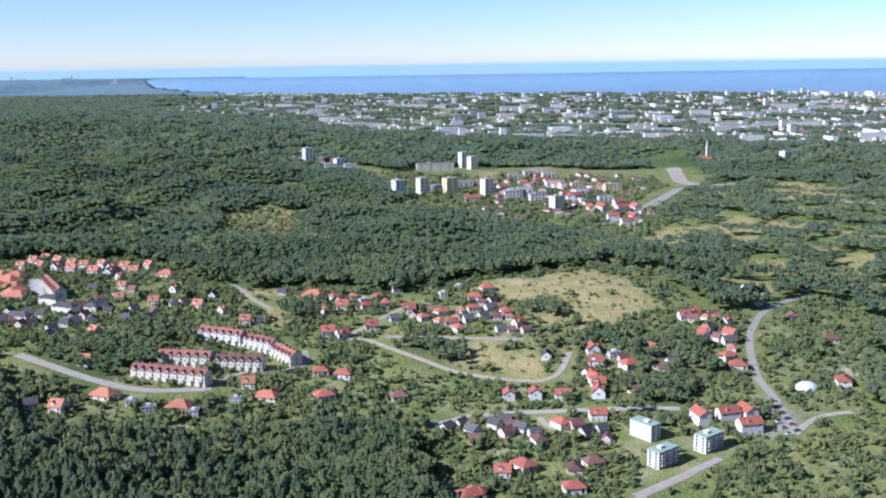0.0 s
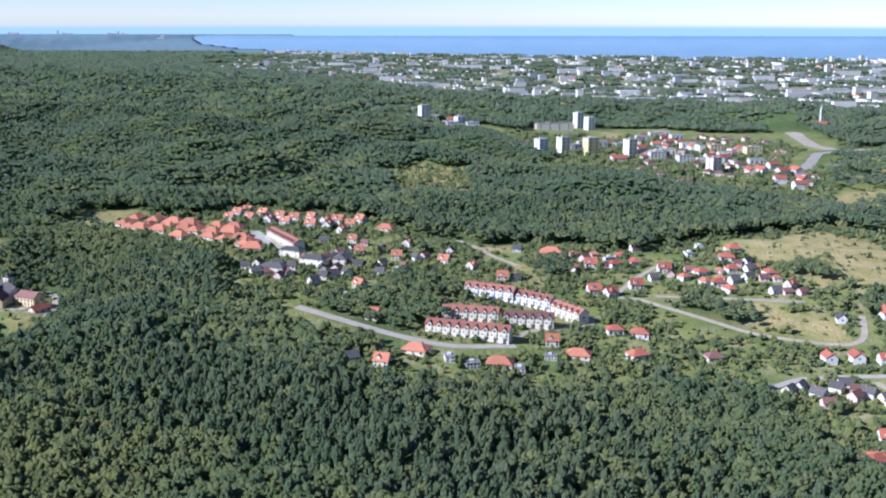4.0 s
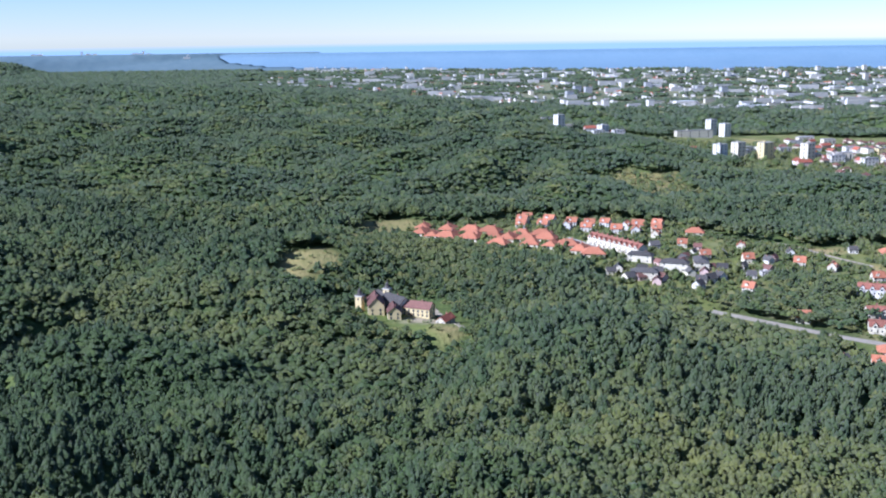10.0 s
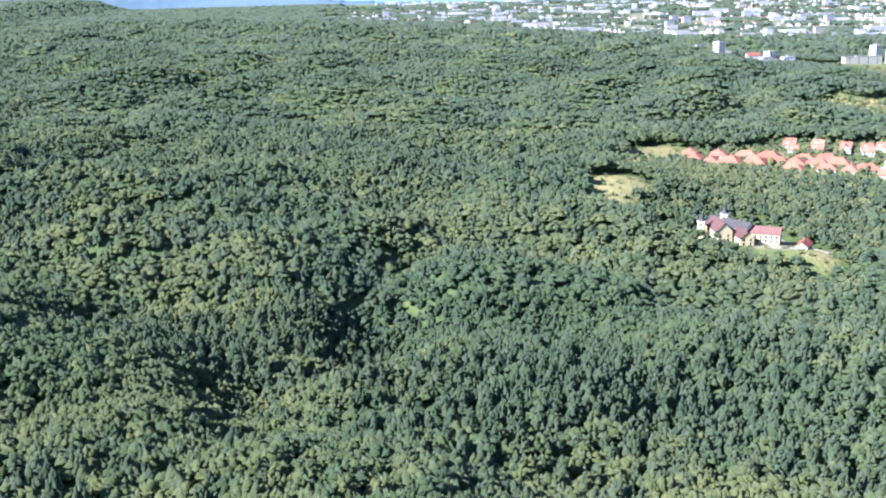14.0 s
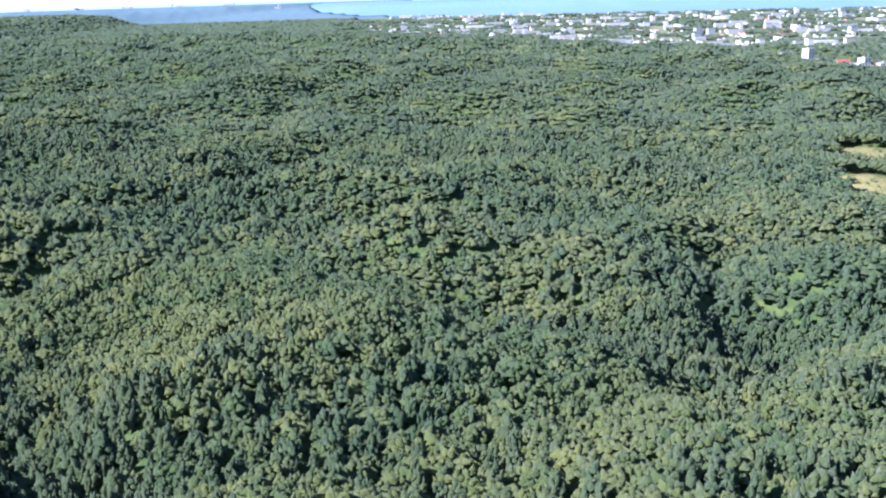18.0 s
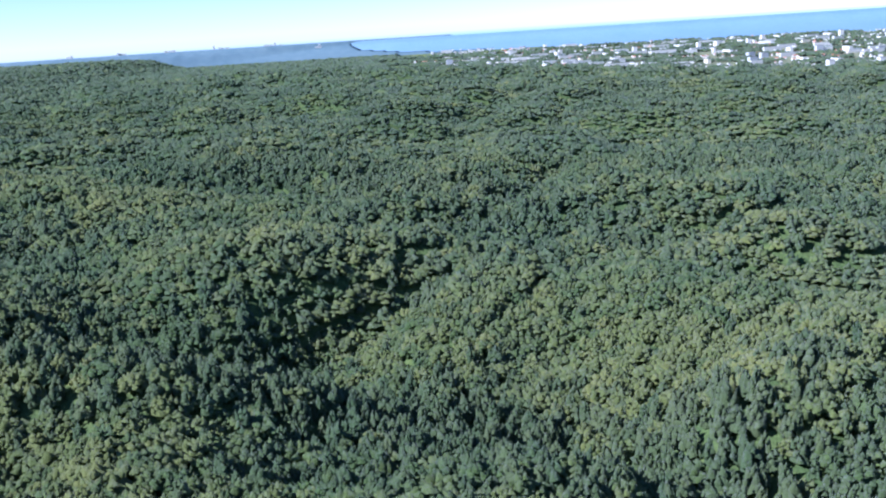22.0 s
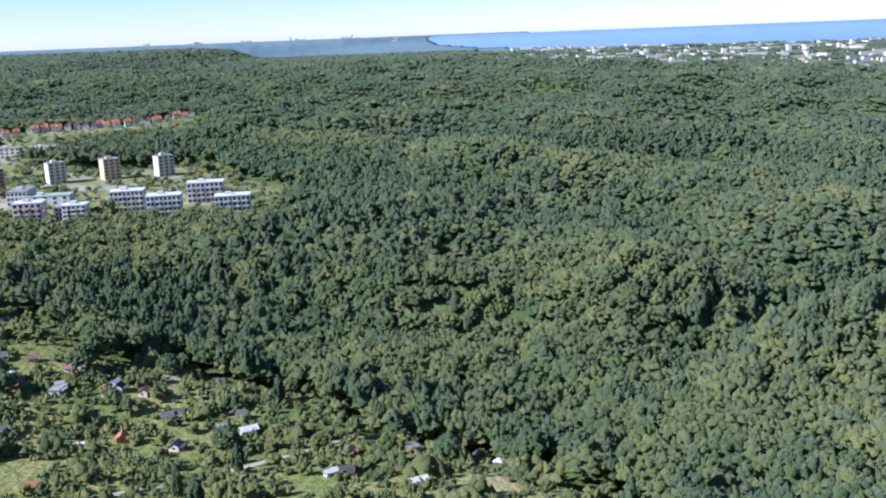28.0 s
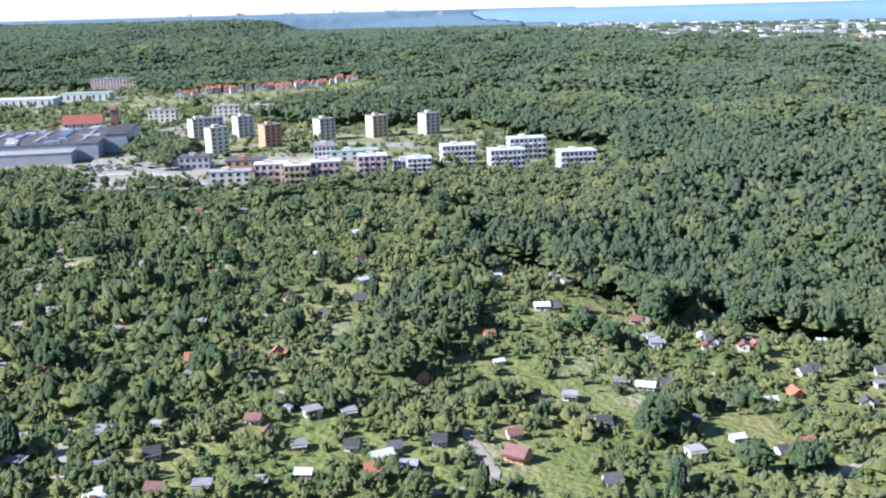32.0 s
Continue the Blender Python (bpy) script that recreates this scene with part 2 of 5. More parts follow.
# crests of the wooded hills
RIDGES = [[(-1495, 480), (-1460, 480), (-1435, 485), (-1405, 485), (-1370, 475), (-1335, 470), (-1300, 475), (-1260, 470), (-1225, 445), (-1195, 385)],
          [(-1620, 565), (-1595, 570), (-1570, 575), (-1535, 575), (-1505, 565), (-1475, 560), (-1455, 550)],
          [(-1215, 590), (-1195, 640), (-1170, 685), (-1135, 715), (-1085, 720), (-1030, 700), (-985, 675), (-940, 655), (-905, 630), (-870, 595)],
          [(-1250, 815), (-1175, 835), (-1100, 825), (-1015, 805), (-920, 805), (-820, 800), (-715, 775)],
          [(-850, 745), (-815, 795), (-770, 805), (-720, 795), (-670, 775), (-620, 745)],
          [(-860, 650), (-770, 640), (-700, 640)]]


def near_line(lines, x, y):
    """Squared distance to the nearest of the lines."""
    near = np.full(np.shape(x), 1e9)
    for line in lines:
        for (xa, ya), (xb, yb) in zip(line, line[1:]):
            t = np.clip(((x - xa) * (xb - xa) + (y - ya) * (yb - ya)) / ((xb - xa) ** 2 + (yb - ya) ** 2), 0, 1)
            near = np.minimum(near, (x - xa - t * (xb - xa)) ** 2 + (y - ya - t * (yb - ya)) ** 2)
    return near


def relief(x, y):
    """Crests stand up, gullies cut down, and the ground before and behind a crest lies lower."""
    crest = near_line(RIDGES, x, y)
    return 20.0 * (np.exp(-crest / (2 * 27.0 ** 2)) - np.exp(-crest / (2 * 65.0 ** 2))) - 16.0 * np.exp(-near_line(GULLIES, x, y) / (2 * 20.0 ** 2))


# open land inside the woods: outlines in plan
AREAS = {
    "street_a": [(-2019, 703), (-2026, 765), (-2023, 876), (-1978, 826), (-1942, 769), (-1934, 701), (-1980, 702)],
    "street_b": [(-1953, 770), (-1914, 827), (-1892, 830), (-1875, 788), (-1900, 766), (-1935, 744)],
    "street_c": [(-2077, 937), (-2060, 996), (-2045, 1117), (-2013, 1072), (-2031, 913)],
    "street_d": [(-1881, 887), (-1828, 889), (-1821, 862), (-1872, 861)],
    "yard_sand": [(-1945, 528), (-1922, 528), (-1929, 542), (-1946, 543)],
    "lawn": [(-1840, 842), (-1771, 903), (-1766, 881), (-1799, 800), (-1826, 796)],
    "parking": [(-2036, 741), (-2061, 820), (-2028, 831), (-2004, 787), (-2014, 751)],
    "apron2": [(-2001, 721), (-1996, 754), (-1973, 748), (-1937, 711), (-1933, 699)],
    "hill_meadow": [(12, 949), (69, 971), (139, 1005), (181, 966), (197, 893), (161, 841), (81, 822), (69, 890)],
    "dry_a": [(12, 793), (28, 800), (71, 773), (91, 759), (74, 725), (39, 730), (4, 757)],
    "dry_b": [(-222, 967), (-168, 977), (-168, 942), (-194, 937)],
    "green_a": [(-317, 898), (-282, 915), (-271, 888), (-307, 871)],
    "green_b": [(-317, 950), (-287, 962), (-284, 927), (-304, 921)],
    "green_c": [(-59, 781), (-30, 773), (6, 736), (-20, 729), (-59, 729)],
    "dry_c": [(-164, 910), (-146, 883), (-147, 844), (-164, 860)],
    "park0": [(226, 683), (242, 679), (229, 612), (208, 601), (219, 646)],
    "sandpit": [(96, 588), (117, 605), (121, 595), (103, 582)],
    "sandhill": [(295, 723), (315, 751), (328, 743), (320, 718), (308, 718)],
    "green_d": [(345, 862), (369, 878), (382, 868), (353, 829)],
    "green_e": [(236, 618), (261, 643), (282, 643), (276, 622)],
    "mon_yard": [(-573, 753), (-565, 776), (-542, 759), (-531, 735), (-552, 733)],
    "field_a": [(-682, 912), (-648, 926), (-629, 882), (-639, 842), (-674, 834), (-685, 857)],
    "field_b": [(-633, 1090), (-558, 1102), (-579, 1020), (-633, 978)],
    "allot_lawn": [(-1754, 372), (-1747, 380), (-1725, 372), (-1723, 355), (-1734, 344), (-1746, 345)],
    "lawn_b": [(-1739, 414), (-1729, 421), (-1713, 418), (-1712, 399), (-1726, 394), (-1735, 397)],
    "lawn_c": [(-1817, 367), (-1804, 371), (-1800, 364), (-1811, 358)],
    "lawn_d": [(-1698, 391), (-1683, 409), (-1680, 401), (-1689, 378), (-1696, 378)],
    "allot_dry": [(-1680, 401), (-1675, 406), (-1666, 395), (-1669, 389), (-1677, 390)],
    "meadow_far": [(262, 1317), (352, 1403), (499, 1426), (471, 1344), (375, 1336), (259, 1226)],
    "meadow_far2": [(629, 1839), (718, 1878), (677, 1667), (606, 1713)],
    "meadow_far3": [(366, 1157), (417, 1128), (365, 1051), (335, 1076)],
    "meadow_far4": [(464, 1165), (532, 1195), (497, 1099), (445, 1067)],
    "allot_far": [(-336, 1474), (-208, 1475), (-199, 1260), (-290, 1230)],
    "district_hill": [(49, 1974), (89, 2114), (134, 2065), (103, 1937)],
    "mon_grass": [(-545, 709), (-529, 730), (-542, 747)],
    "allot_field28": [(-1545, 397), (-1530, 392), (-1519, 375), (-1522, 363), (-1539, 375)],
    "estate_green": [(-2190, 1190), (-1960, 1290), (-1920, 1420), (-1940, 1490), (-2010, 1500), (-2100, 1390), (-2180, 1340)],
}
VILLAGE = [(-626, 1080), (-483, 1090), (-481, 1126), (-343, 1086), (-293, 1045), (-261, 990), (-206, 969), (-132, 977), (-85, 963), (-50, 945), (6, 976), (64, 985), (179, 1050), (216, 1021), (222, 919), (238, 855), (310, 900), (380, 960), (400, 860), (300, 700), (290, 560), (253, 450), (-5, 495), (-13, 550), (-21, 605), (-80, 640), (-128, 610), (-199, 590), (-283, 590), (-300, 650), (-347, 705), (-395, 750), (-422, 830), (-440, 890), (-574, 980)]
SCRUB = [(238, 855), (222, 919), (216, 1040), (250, 1180), (240, 1330), (330, 1480), (420, 1750), (600, 1950), (1200, 1900), (900, 900), (600, 450), (253, 480), (290, 600)]
TOWN = [(-351, 2127), (-166, 1957), (-58, 1650), (-100, 1560), (11, 1510), (148, 1370), (235, 1270), (287, 1300), (400, 1772), (560, 1980), (520, 2200), (318, 2188), (145, 2240), (-69, 2130), (-90, 2020), (-240, 2160)]
ALLOTMENTS = [(-2030, 560), (-1990, 640), (-2002, 690), (-1912, 672), (-1813, 670), (-1761, 640), (-1785, 580), (-1761, 554), (-1725, 529), (-1695, 495), (-1662, 503), (-1611, 483), (-1570, 430), (-1535, 420), (-1500, 380), (-1490, 330), (-1500, 290), (-2100, 290)]
SUBURB = [(-2500, 1200), (-2480, 1430), (-2305, 1480), (-2164, 1341), (-2056, 1395), (-1950, 1480), (-1990, 1330), (-2010, 1068), (-1930, 996), (-1800, 1005), (-1724, 900), (-1675, 821), (-1675, 740), (-1793, 745), (-1924, 690), (-2048, 735), (-2200, 720), (-2400, 800)]
CLEARING = [(-625, 800), (-590, 825), (-530, 770), (-525, 705), (-555, 700), (-618, 755)]
GROVES = [[(-339, 781), (-297, 795), (-259, 858), (-217, 835), (-229, 768), (-241, 735), (-277, 683), (-329, 756)], [(-42, 821), (-17, 813), (13, 786), (12, 757), (-4, 742), (-41, 785)], [(69, 891), (109, 877), (107, 841), (73, 860)], [(131, 791), (200, 791), (202, 758), (188, 743), (133, 746)], [(104, 803), (132, 793), (119, 780), (101, 780)], [(143, 708), (186, 722), (171, 661), (121, 656)], [(184, 799), (214, 790), (207, 718), (173, 720)], [(-143, 904), (-112, 931), (-112, 873), (-141, 856)], [(-308, 689), (-293, 702), (-278, 664), (-296, 652)], [(-1795, 455), (-1783, 495), (-1769, 490), (-1763, 448), (-1770, 415), (-1783, 408)], [(-2060, 908), (-2038, 935), (-2000, 884), (-1966, 773), (-1981, 749), (-2005, 790), (-2036, 854)], [(-1782, 577), (-1761, 568), (-1760, 520), (-1774, 525)], [(-2048, 686), (-1998, 673), (-1964, 591), (-1992, 578)], [(-1951, 567), (-1929, 560), (-1916, 526), (-1930, 521)]]


# a belt of young trees before the estate
LOW_WOOD = [(-2400, 600), (-2400, 860), (-2050, 760), (-1924, 720), (-1650, 760), (-1640, 690), (-1790, 560), (-2000, 600)]
ESTATE_WOOD = [(-2250, 1030), (-1940, 1060), (-1880, 1330), (-1930, 1490), (-2200, 1310)]
# and one on the slope round the monastery
YOUNG_WOOD = [(-660, 690), (-640, 800), (-660, 960), (-600, 1010), (-430, 1060), (-380, 900), (-480, 800), (-510, 690), (-560, 660)]

# land-use map, one cell each 4 m
CELL, X0, Y0, NX, NY = 4.0, -2700.0, 200.0, 1000, 600
gx, gy = np.meshgrid(X0 + CELL * (np.arange(NX) + 0.5), Y0 + CELL * (np.arange(NY) + 0.5))


def inside(poly, x, y):
    hit = np.zeros(x.shape, bool)
    for (xa, ya), (xb, yb) in zip(poly, poly[1:] + poly[:1]):
        if ya != yb:
            hit ^= ((ya > y) != (yb > y)) & (x < (xb - xa) * (y - ya) / (yb - ya) + xa)
    return hit


def wobble(x, y, size):
    """Even noise of about -1 to 1 with that wavelength."""
    k = 2 * math.pi / size
    return (np.sin(k * (x + 0.37 * y) + 1.7 * np.sin(k * 0.61 * (y - 0.2 * x))) + np.sin(k * 1.31 * (y - 0.45 * x) + 2.1 * np.sin(k * 0.47 * x + 1.3)) + np.sin(k * 0.77 * (x + y) + 0.9)) / 2.4


def blur(a, n):
    for axis in (0, 1):
        p = np.pad(a, [(n, n) if i == axis else (0, 0) for i in (0, 1)], mode="edge")
        c = np.cumsum(p, axis=axis)
        c = np.concatenate([np.zeros_like(np.take(c, [0], axis)), c], axis)
        k = 2 * n + 1
        a = (np.take(c, np.arange(k, c.shape[axis]), axis) - np.take(c, np.arange(0, c.shape[axis] - k), axis)) / k
    return a


wx, wy = gx + 9 * wobble(gx, gy, 70), gy + 9 * wobble(gy + 400, gx, 70)
WOOD, SCRUBLAND, GARDENS, STREETS, OPEN, TAKEN = range(6)
land = np.full((NY, NX), WOOD)
for poly, use in ((SCRUB, SCRUBLAND), (VILLAGE, STREETS), (TOWN, STREETS), (ALLOTMENTS, GARDENS), (SUBURB, STREETS), (CLEARING, OPEN)):
    land[inside(poly, wx, wy)] = use
dry, bare, paved = np.zeros((NY, NX)), np.zeros((NY, NX)), np.zeros((NY, NX))
# allotment plots: lawns, tall grass and dug beds
pa, pb = np.floor((gx * 0.98 + gy * 0.2) / 13), np.floor((gy * 0.98 - gx * 0.2) / 20)
lot = np.modf(np.abs(np.sin(pa * 12.9898 + pb * 78.233) * 43758.5453))[0]
dry += np.where((land == GARDENS) & (lot > 0.62), 0.25, 0) + np.where((land == GARDENS) & (lot > 0.86), 0.3, 0)
bare += np.where((land == GARDENS) & (lot < 0.12), 0.45, 0)
dry += np.where(land == STREETS, 0.32 * np.clip(wobble(gx, gy, 60) + 0.35, 0, 1), 0)
paved += np.where((land == STREETS) & (gx < -1650) & (wobble(gx, gy + 77, 48) > 0.25), 0.7, 0)
bare += np.where((land == STREETS) & (wobble(gx + 300, gy, 34) > 0.62), 0.55, 0)
for name, poly in AREAS.items():
    spot = inside(poly, wx, wy)
    land[spot] = OPEN
    if "green" not in name and "lawn" not in name and "field" not in name:
        worn = np.clip(0.78 + 0.45 * wobble(gx, gy + 120, 42) + 0.25 * wobble(gy, gx, 17), 0.15, 1.0)
        cover = paved if "park" in name or "apron" in name or "street" in name else bare if "sand" in name or "yard" in name else dry
        cover[spot] = worn[spot] if cover is dry else 1
    elif "field" in name or "lawn" in name:
        dry[spot] = 0.6 if "field" in name else 0.2
land[inside(AREAS["allot_far"], wx, wy)] = GARDENS
grove = np.zeros((NY, NX))
for poly in GROVES:
    land[inside(poly, wx, wy)] = WOOD
    grove[inside(poly, wx, wy)] = 1
scrub_dry = (land == SCRUBLAND) & (wobble(gx, gy, 160) > 0.35)
dry[scrub_dry] = 0.7
forest = blur(blur((land == WOOD).astype(float), 3), 3)
rugged = blur(blur(((land == WOOD) & (grove == 0)).astype(float), 22), 22) ** 3
tall = (land == WOOD) & (grove == 0)
for poly in (LOW_WOOD, ESTATE_WOOD, YOUNG_WOOD):
    tall &= ~inside(poly, gx, gy)
edge_wood = blur(blur(tall.astype(float), 5), 4)
floor_lift = np.clip(edge_wood * 4 - 3, 0, 1)
dry, bare, paved = blur(dry, 1), blur(bare, 1), blur(paved, 1)


def sample(a, x, y, outside=0.0):
    i, j = np.floor((np.asarray(y) - Y0) / CELL).astype(int), np.floor((np.asarray(x) - X0) / CELL).astype(int)
    ok = (i >= 0) & (i < NY) & (j >= 0) & (j < NX)
    return np.where(ok, a[np.clip(i, 0, NY - 1), np.clip(j, 0, NX - 1)], outside)


def city_edge(y):
    """The wooded hills hold the city's inland edge back."""
    return np.interp(y, (2600, 2750, 3100, 3300, 3460, 4700, 5270, 7000), (3000, 1150, 750, 520, 170, -770, -1500, -1900))


def height(x, y):
    """Ground height: the base, and folded hills under the woods."""
    x, y = np.asarray(x, float), np.asarray(y, float)
    amp = sample(rugged, x, y, 1.0) * np.clip((city_edge(y) - x) / 400, 0, 1)
    fold = np.interp(y, (700, 1500, 3000, 4500), (11.0, 20.0, 20.0, 6.0)) * wobble(x, y * 1.3, 320) + 5.0 * wobble(y + 900, x, 150)
    return base_height(x, y) + amp * fold + relief(x, y) * sample(forest, x, y, 1.0)


def shore_fall(x, y):
    """The land sinks to the coastal plain; on the far side of the bay it stays high as far as the headland's tip."""
    plain = smooth((x + 3900 + 0.30 * np.maximum(y - 6000, 0)) / 2800)
    tip = smooth((x - HEAD_X + 500) / 500)
    return smooth((y - 3200) / 3000) * np.where(y > 12500, tip, np.maximum(plain, tip))


HEAD_X = -3700.0
PLAIN = -74.0


def shore_line(x):
    """Where the plain meets the water."""
    return np.interp(x, (HEAD_X, -2800, -2000, -500, 1500, 4000, 9000), (16500, 12000, 9800, 8500, 7700, 6900, 6500))


# The lens sees 5 km: what lies far behind the woods is drawn nearer along the line of sight, and smaller with it.
EYE = (-850.0, 60.0, 200.0)
NEAR, DEEP = 4700.0, 2050.0


def shrink(y):
    y = np.asarray(y, float)
    d = np.maximum(y - NEAR, 0)
    return np.where(y > NEAR, (NEAR + DEEP * (1 - np.exp(-d / DEEP)) - EYE[1]) / np.maximum(y - EYE[1], 1), 1.0)


def placed(x, y, z):
    s = shrink(y)
    return EYE[0] + (x - EYE[0]) * s, EYE[1] + (y - EYE[1]) * s, EYE[2] + (z - EYE[2]) * s


def mesh_from(name, verts, faces, materials, smooth_faces=False, attributes=None, slots=None):
    """A mesh from arrays: verts (n, 3), faces (m, 3 or 4)."""
    me = bpy.data.meshes.new(name)
    verts, faces = np.asarray(verts, np.float32), np.asarray(faces, np.int32)
    k = faces.shape[1]
    me.vertices.add(len(verts))
    me.vertices.foreach_set("co", verts.ravel())
    me.loops.add(faces.size)
    me.loops.foreach_set("vertex_index", faces.ravel())
    me.polygons.add(len(faces))
    me.polygons.foreach_set("loop_start", np.arange(len(faces), dtype=np.int32) * k)
    me.polygons.foreach_set("use_smooth", np.full(len(faces), smooth_faces))
    for key, values in (attributes or {}).items():
        me.attributes.new(key, "FLOAT", "POINT").data.foreach_set("value", np.asarray(values, np.float32))
    for m in materials:
        me.materials.append(m)
    if slots is not None:
        me.polygons.foreach_set("material_index", np.asarray(slots, np.int32))
    me.update()
    return me


def sheet(rows_y, columns, left, right):
    """Grid over plan rows, its columns spread between left(y) and right(y)."""
    u = np.linspace(0, 1, columns)
    Y = np.repeat(rows_y[:, None], columns, 1)
    X = left(Y) + (right(Y) - left(Y)) * u
    n, m = len(rows_y), columns
    a = (np.arange(n - 1)[:, None] * m + np.arange(m - 1)).ravel()
    return X.ravel(), Y.ravel(), np.stack([a, a + 1, a + m + 1, a + m], 1)


rows_y = np.concatenate([np.linspace(-900, 200, 23), np.arange(208, 1300, 8.0), np.linspace(1300, 2600, 82), np.linspace(2640, 5000, 50), np.geomspace(5100, 40000, 40)])
X, Y, F = sheet(rows_y, 420, lambda y: -2050 - 0.62 * np.maximum(y, 0), lambda y: 260 + 0.56 * np.maximum(y, 0))
# the ground is raised under the closed canopy to lighten dark gaps between crowns
Z = height(X, Y) + (7.2 + np.random.default_rng(3).uniform(-1.2, 1.2, X.shape)) * np.where(Y > 300, sample(floor_lift, X, Y, 1.0), 0) * np.clip((city_edge(Y) - X) / 300, 0, 1)
# the coast falls to the shore
shore = shore_fall(X, Y)
Z = Z * (1 - shore) + shore * PLAIN
Z = np.where((Y > shore_line(X)) & (X > HEAD_X - 40), -420, Z)
GU, GV, GW = placed(X, Y, Z)
GW = np.minimum(GW, np.where(Y > 7000, 104.0, 999.0))
far_row = int(np.searchsorted(rows_y, 8600)) * 420
near_faces = F[F.max(1) < far_row + 420]
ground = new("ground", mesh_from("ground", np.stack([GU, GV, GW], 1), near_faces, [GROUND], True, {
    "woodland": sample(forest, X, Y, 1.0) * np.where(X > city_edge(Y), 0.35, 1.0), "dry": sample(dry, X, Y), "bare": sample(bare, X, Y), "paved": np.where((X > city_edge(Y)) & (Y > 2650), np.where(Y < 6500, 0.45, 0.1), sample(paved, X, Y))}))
tagged(ground, "rolling ground of grass, dry meadow and dark woodland floor", "ground", kind="structure")

# beyond this row the land takes a colour with the haze painted in
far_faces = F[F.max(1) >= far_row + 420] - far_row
backdrop = new("backdrop", mesh_from("backdrop", np.stack([GU, GV, GW], 1)[far_row:], far_faces, [HAZED_HILLS], True))
tagged(backdrop, "headland and hills across the bay, blue-grey haze painted into them", "hills", kind="structure")

# the bay: from the shore out to the horizon
sea_y = np.geomspace(6300, 60000, 40)
SX, SY, SF = sheet(sea_y, 60, lambda y: -2600 - 0.62 * (y - 7600), lambda y: 400 + 0.75 * y)
su, sv, sw = placed(SX, SY, np.full(SX.shape, -80.0))
sw = np.minimum(sw, 96.0)
water = new("water", mesh_from("water", np.stack([su, sv, sw], 1), SF, [SEA], True))
tagged(water, "calm deep blue sea of the bay behind the city", "sea", kind="structure")


# ---- building parts ----
def part(name, bm, material, parent, label=""):
    """Links a bmesh as one mesh object under a thing or a part."""
    me = bpy.data.meshes.new(name)
    bm.to_mesh(me)
    bm.free()
    for m in material if isinstance(material, (list, tuple)) else [material]:
        me.materials.append(m)
    ob = new(name, me)
    ob.parent = parent
    return tagged(ob, label) if label else ob


def share(source, x, y, z, turn=0.0):
    """One more piece on the same mesh, under the same thing."""
    ob = new(source.name.split(".")[0], source.data)
    ob.parent, ob.matrix_basis = source.parent, pose(x, y, z, 0, 0, turn)
    return ob


def block(bm, x0, x1, y0, y1, z0, z1, slot=0):
    v = [bm.verts.new(p) for p in ((x0, y0, z0), (x1, y0, z0), (x1, y1, z0), (x0, y1, z0), (x0, y0, z1), (x1, y0, z1), (x1, y1, z1), (x0, y1, z1))]
    for q in ((3, 2, 1, 0), (4, 5, 6, 7), (0, 1, 5, 4), (1, 2, 6, 5), (2, 3, 7, 6), (3, 0, 4, 7)):
        bm.faces.new([v[i] for i in q]).material_index = slot
    return bm


def box(x0, x1, y0, y1, z0, z1):
    return block(bmesh.new(), x0, x1, y0, y1, z0, z1)


def gable_body(w, d, h, rise):
    """Walls with two gables; the ridge runs along x."""
    bm = bmesh.new()
    a, b = w / 2, d / 2
    v = [bm.verts.new(p) for p in ((-a, -b, -3), (a, -b, -3), (a, b, -3), (-a, b, -3), (-a, -b, h), (a, -b, h), (a, b, h), (-a, b, h), (-a, 0, h + rise), (a, 0, h + rise))]
    for q in ((0, 1, 5, 4), (2, 3, 7, 6), (1, 2, 6, 9, 5), (3, 0, 4, 8, 7), (5, 9, 8, 4), (6, 7, 8, 9), (3, 2, 1, 0)):
        bm.faces.new([v[i] for i in q])
    return bm


def gable_roof(w, d, h, rise, over=0.6, thick=0.25):
    """Two tiled slopes with eaves and thickness."""
    bm = bmesh.new()
    a, b = w / 2 + over, d / 2
    low = h - rise / b * over + 0.03
    top = h + rise + 0.03
    for s in (-1, 1):
        p = [(-a, s * (b + over), low), (a, s * (b + over), low), (a, 0, top), (-a, 0, top)]
        lo = [bm.verts.new(q) for q in p]
        hi = [bm.verts.new((q[0], q[1], q[2] + thick)) for q in p]
        for f in (lo[::-1], hi, (lo[0], lo[1], hi[1], hi[0]), (lo[1], lo[2], hi[2], hi[1]), (lo[2], lo[3], hi[3], hi[2]), (lo[3], lo[0], hi[0], hi[3])):
            bm.faces.new(f)
    bmesh.ops.recalc_face_normals(bm, faces=bm.faces)
    return bm


def hip_roof(w, d, h, rise, over=0.7):
    bm = bmesh.new()
    a, b = w / 2 + over, d / 2 + over
    r = max(a - b * 0.85, 0.3)
    v = [bm.verts.new(p) for p in ((-a, -b, h - 0.2), (a, -b, h - 0.2), (a, b, h - 0.2), (-a, b, h - 0.2), (-a, -b, h), (a, -b, h), (a, b, h), (-a, b, h), (-r, 0, h + rise), (r, 0, h + rise))]
    for q in ((3, 2, 1, 0), (0, 1, 5, 4), (1, 2, 6, 5), (2, 3, 7, 6), (3, 0, 4, 7), (4, 5, 9, 8), (6, 7, 8, 9), (5, 6, 9), (7, 4, 8)):
        bm.faces.new([v[i] for i in q])
    return bm


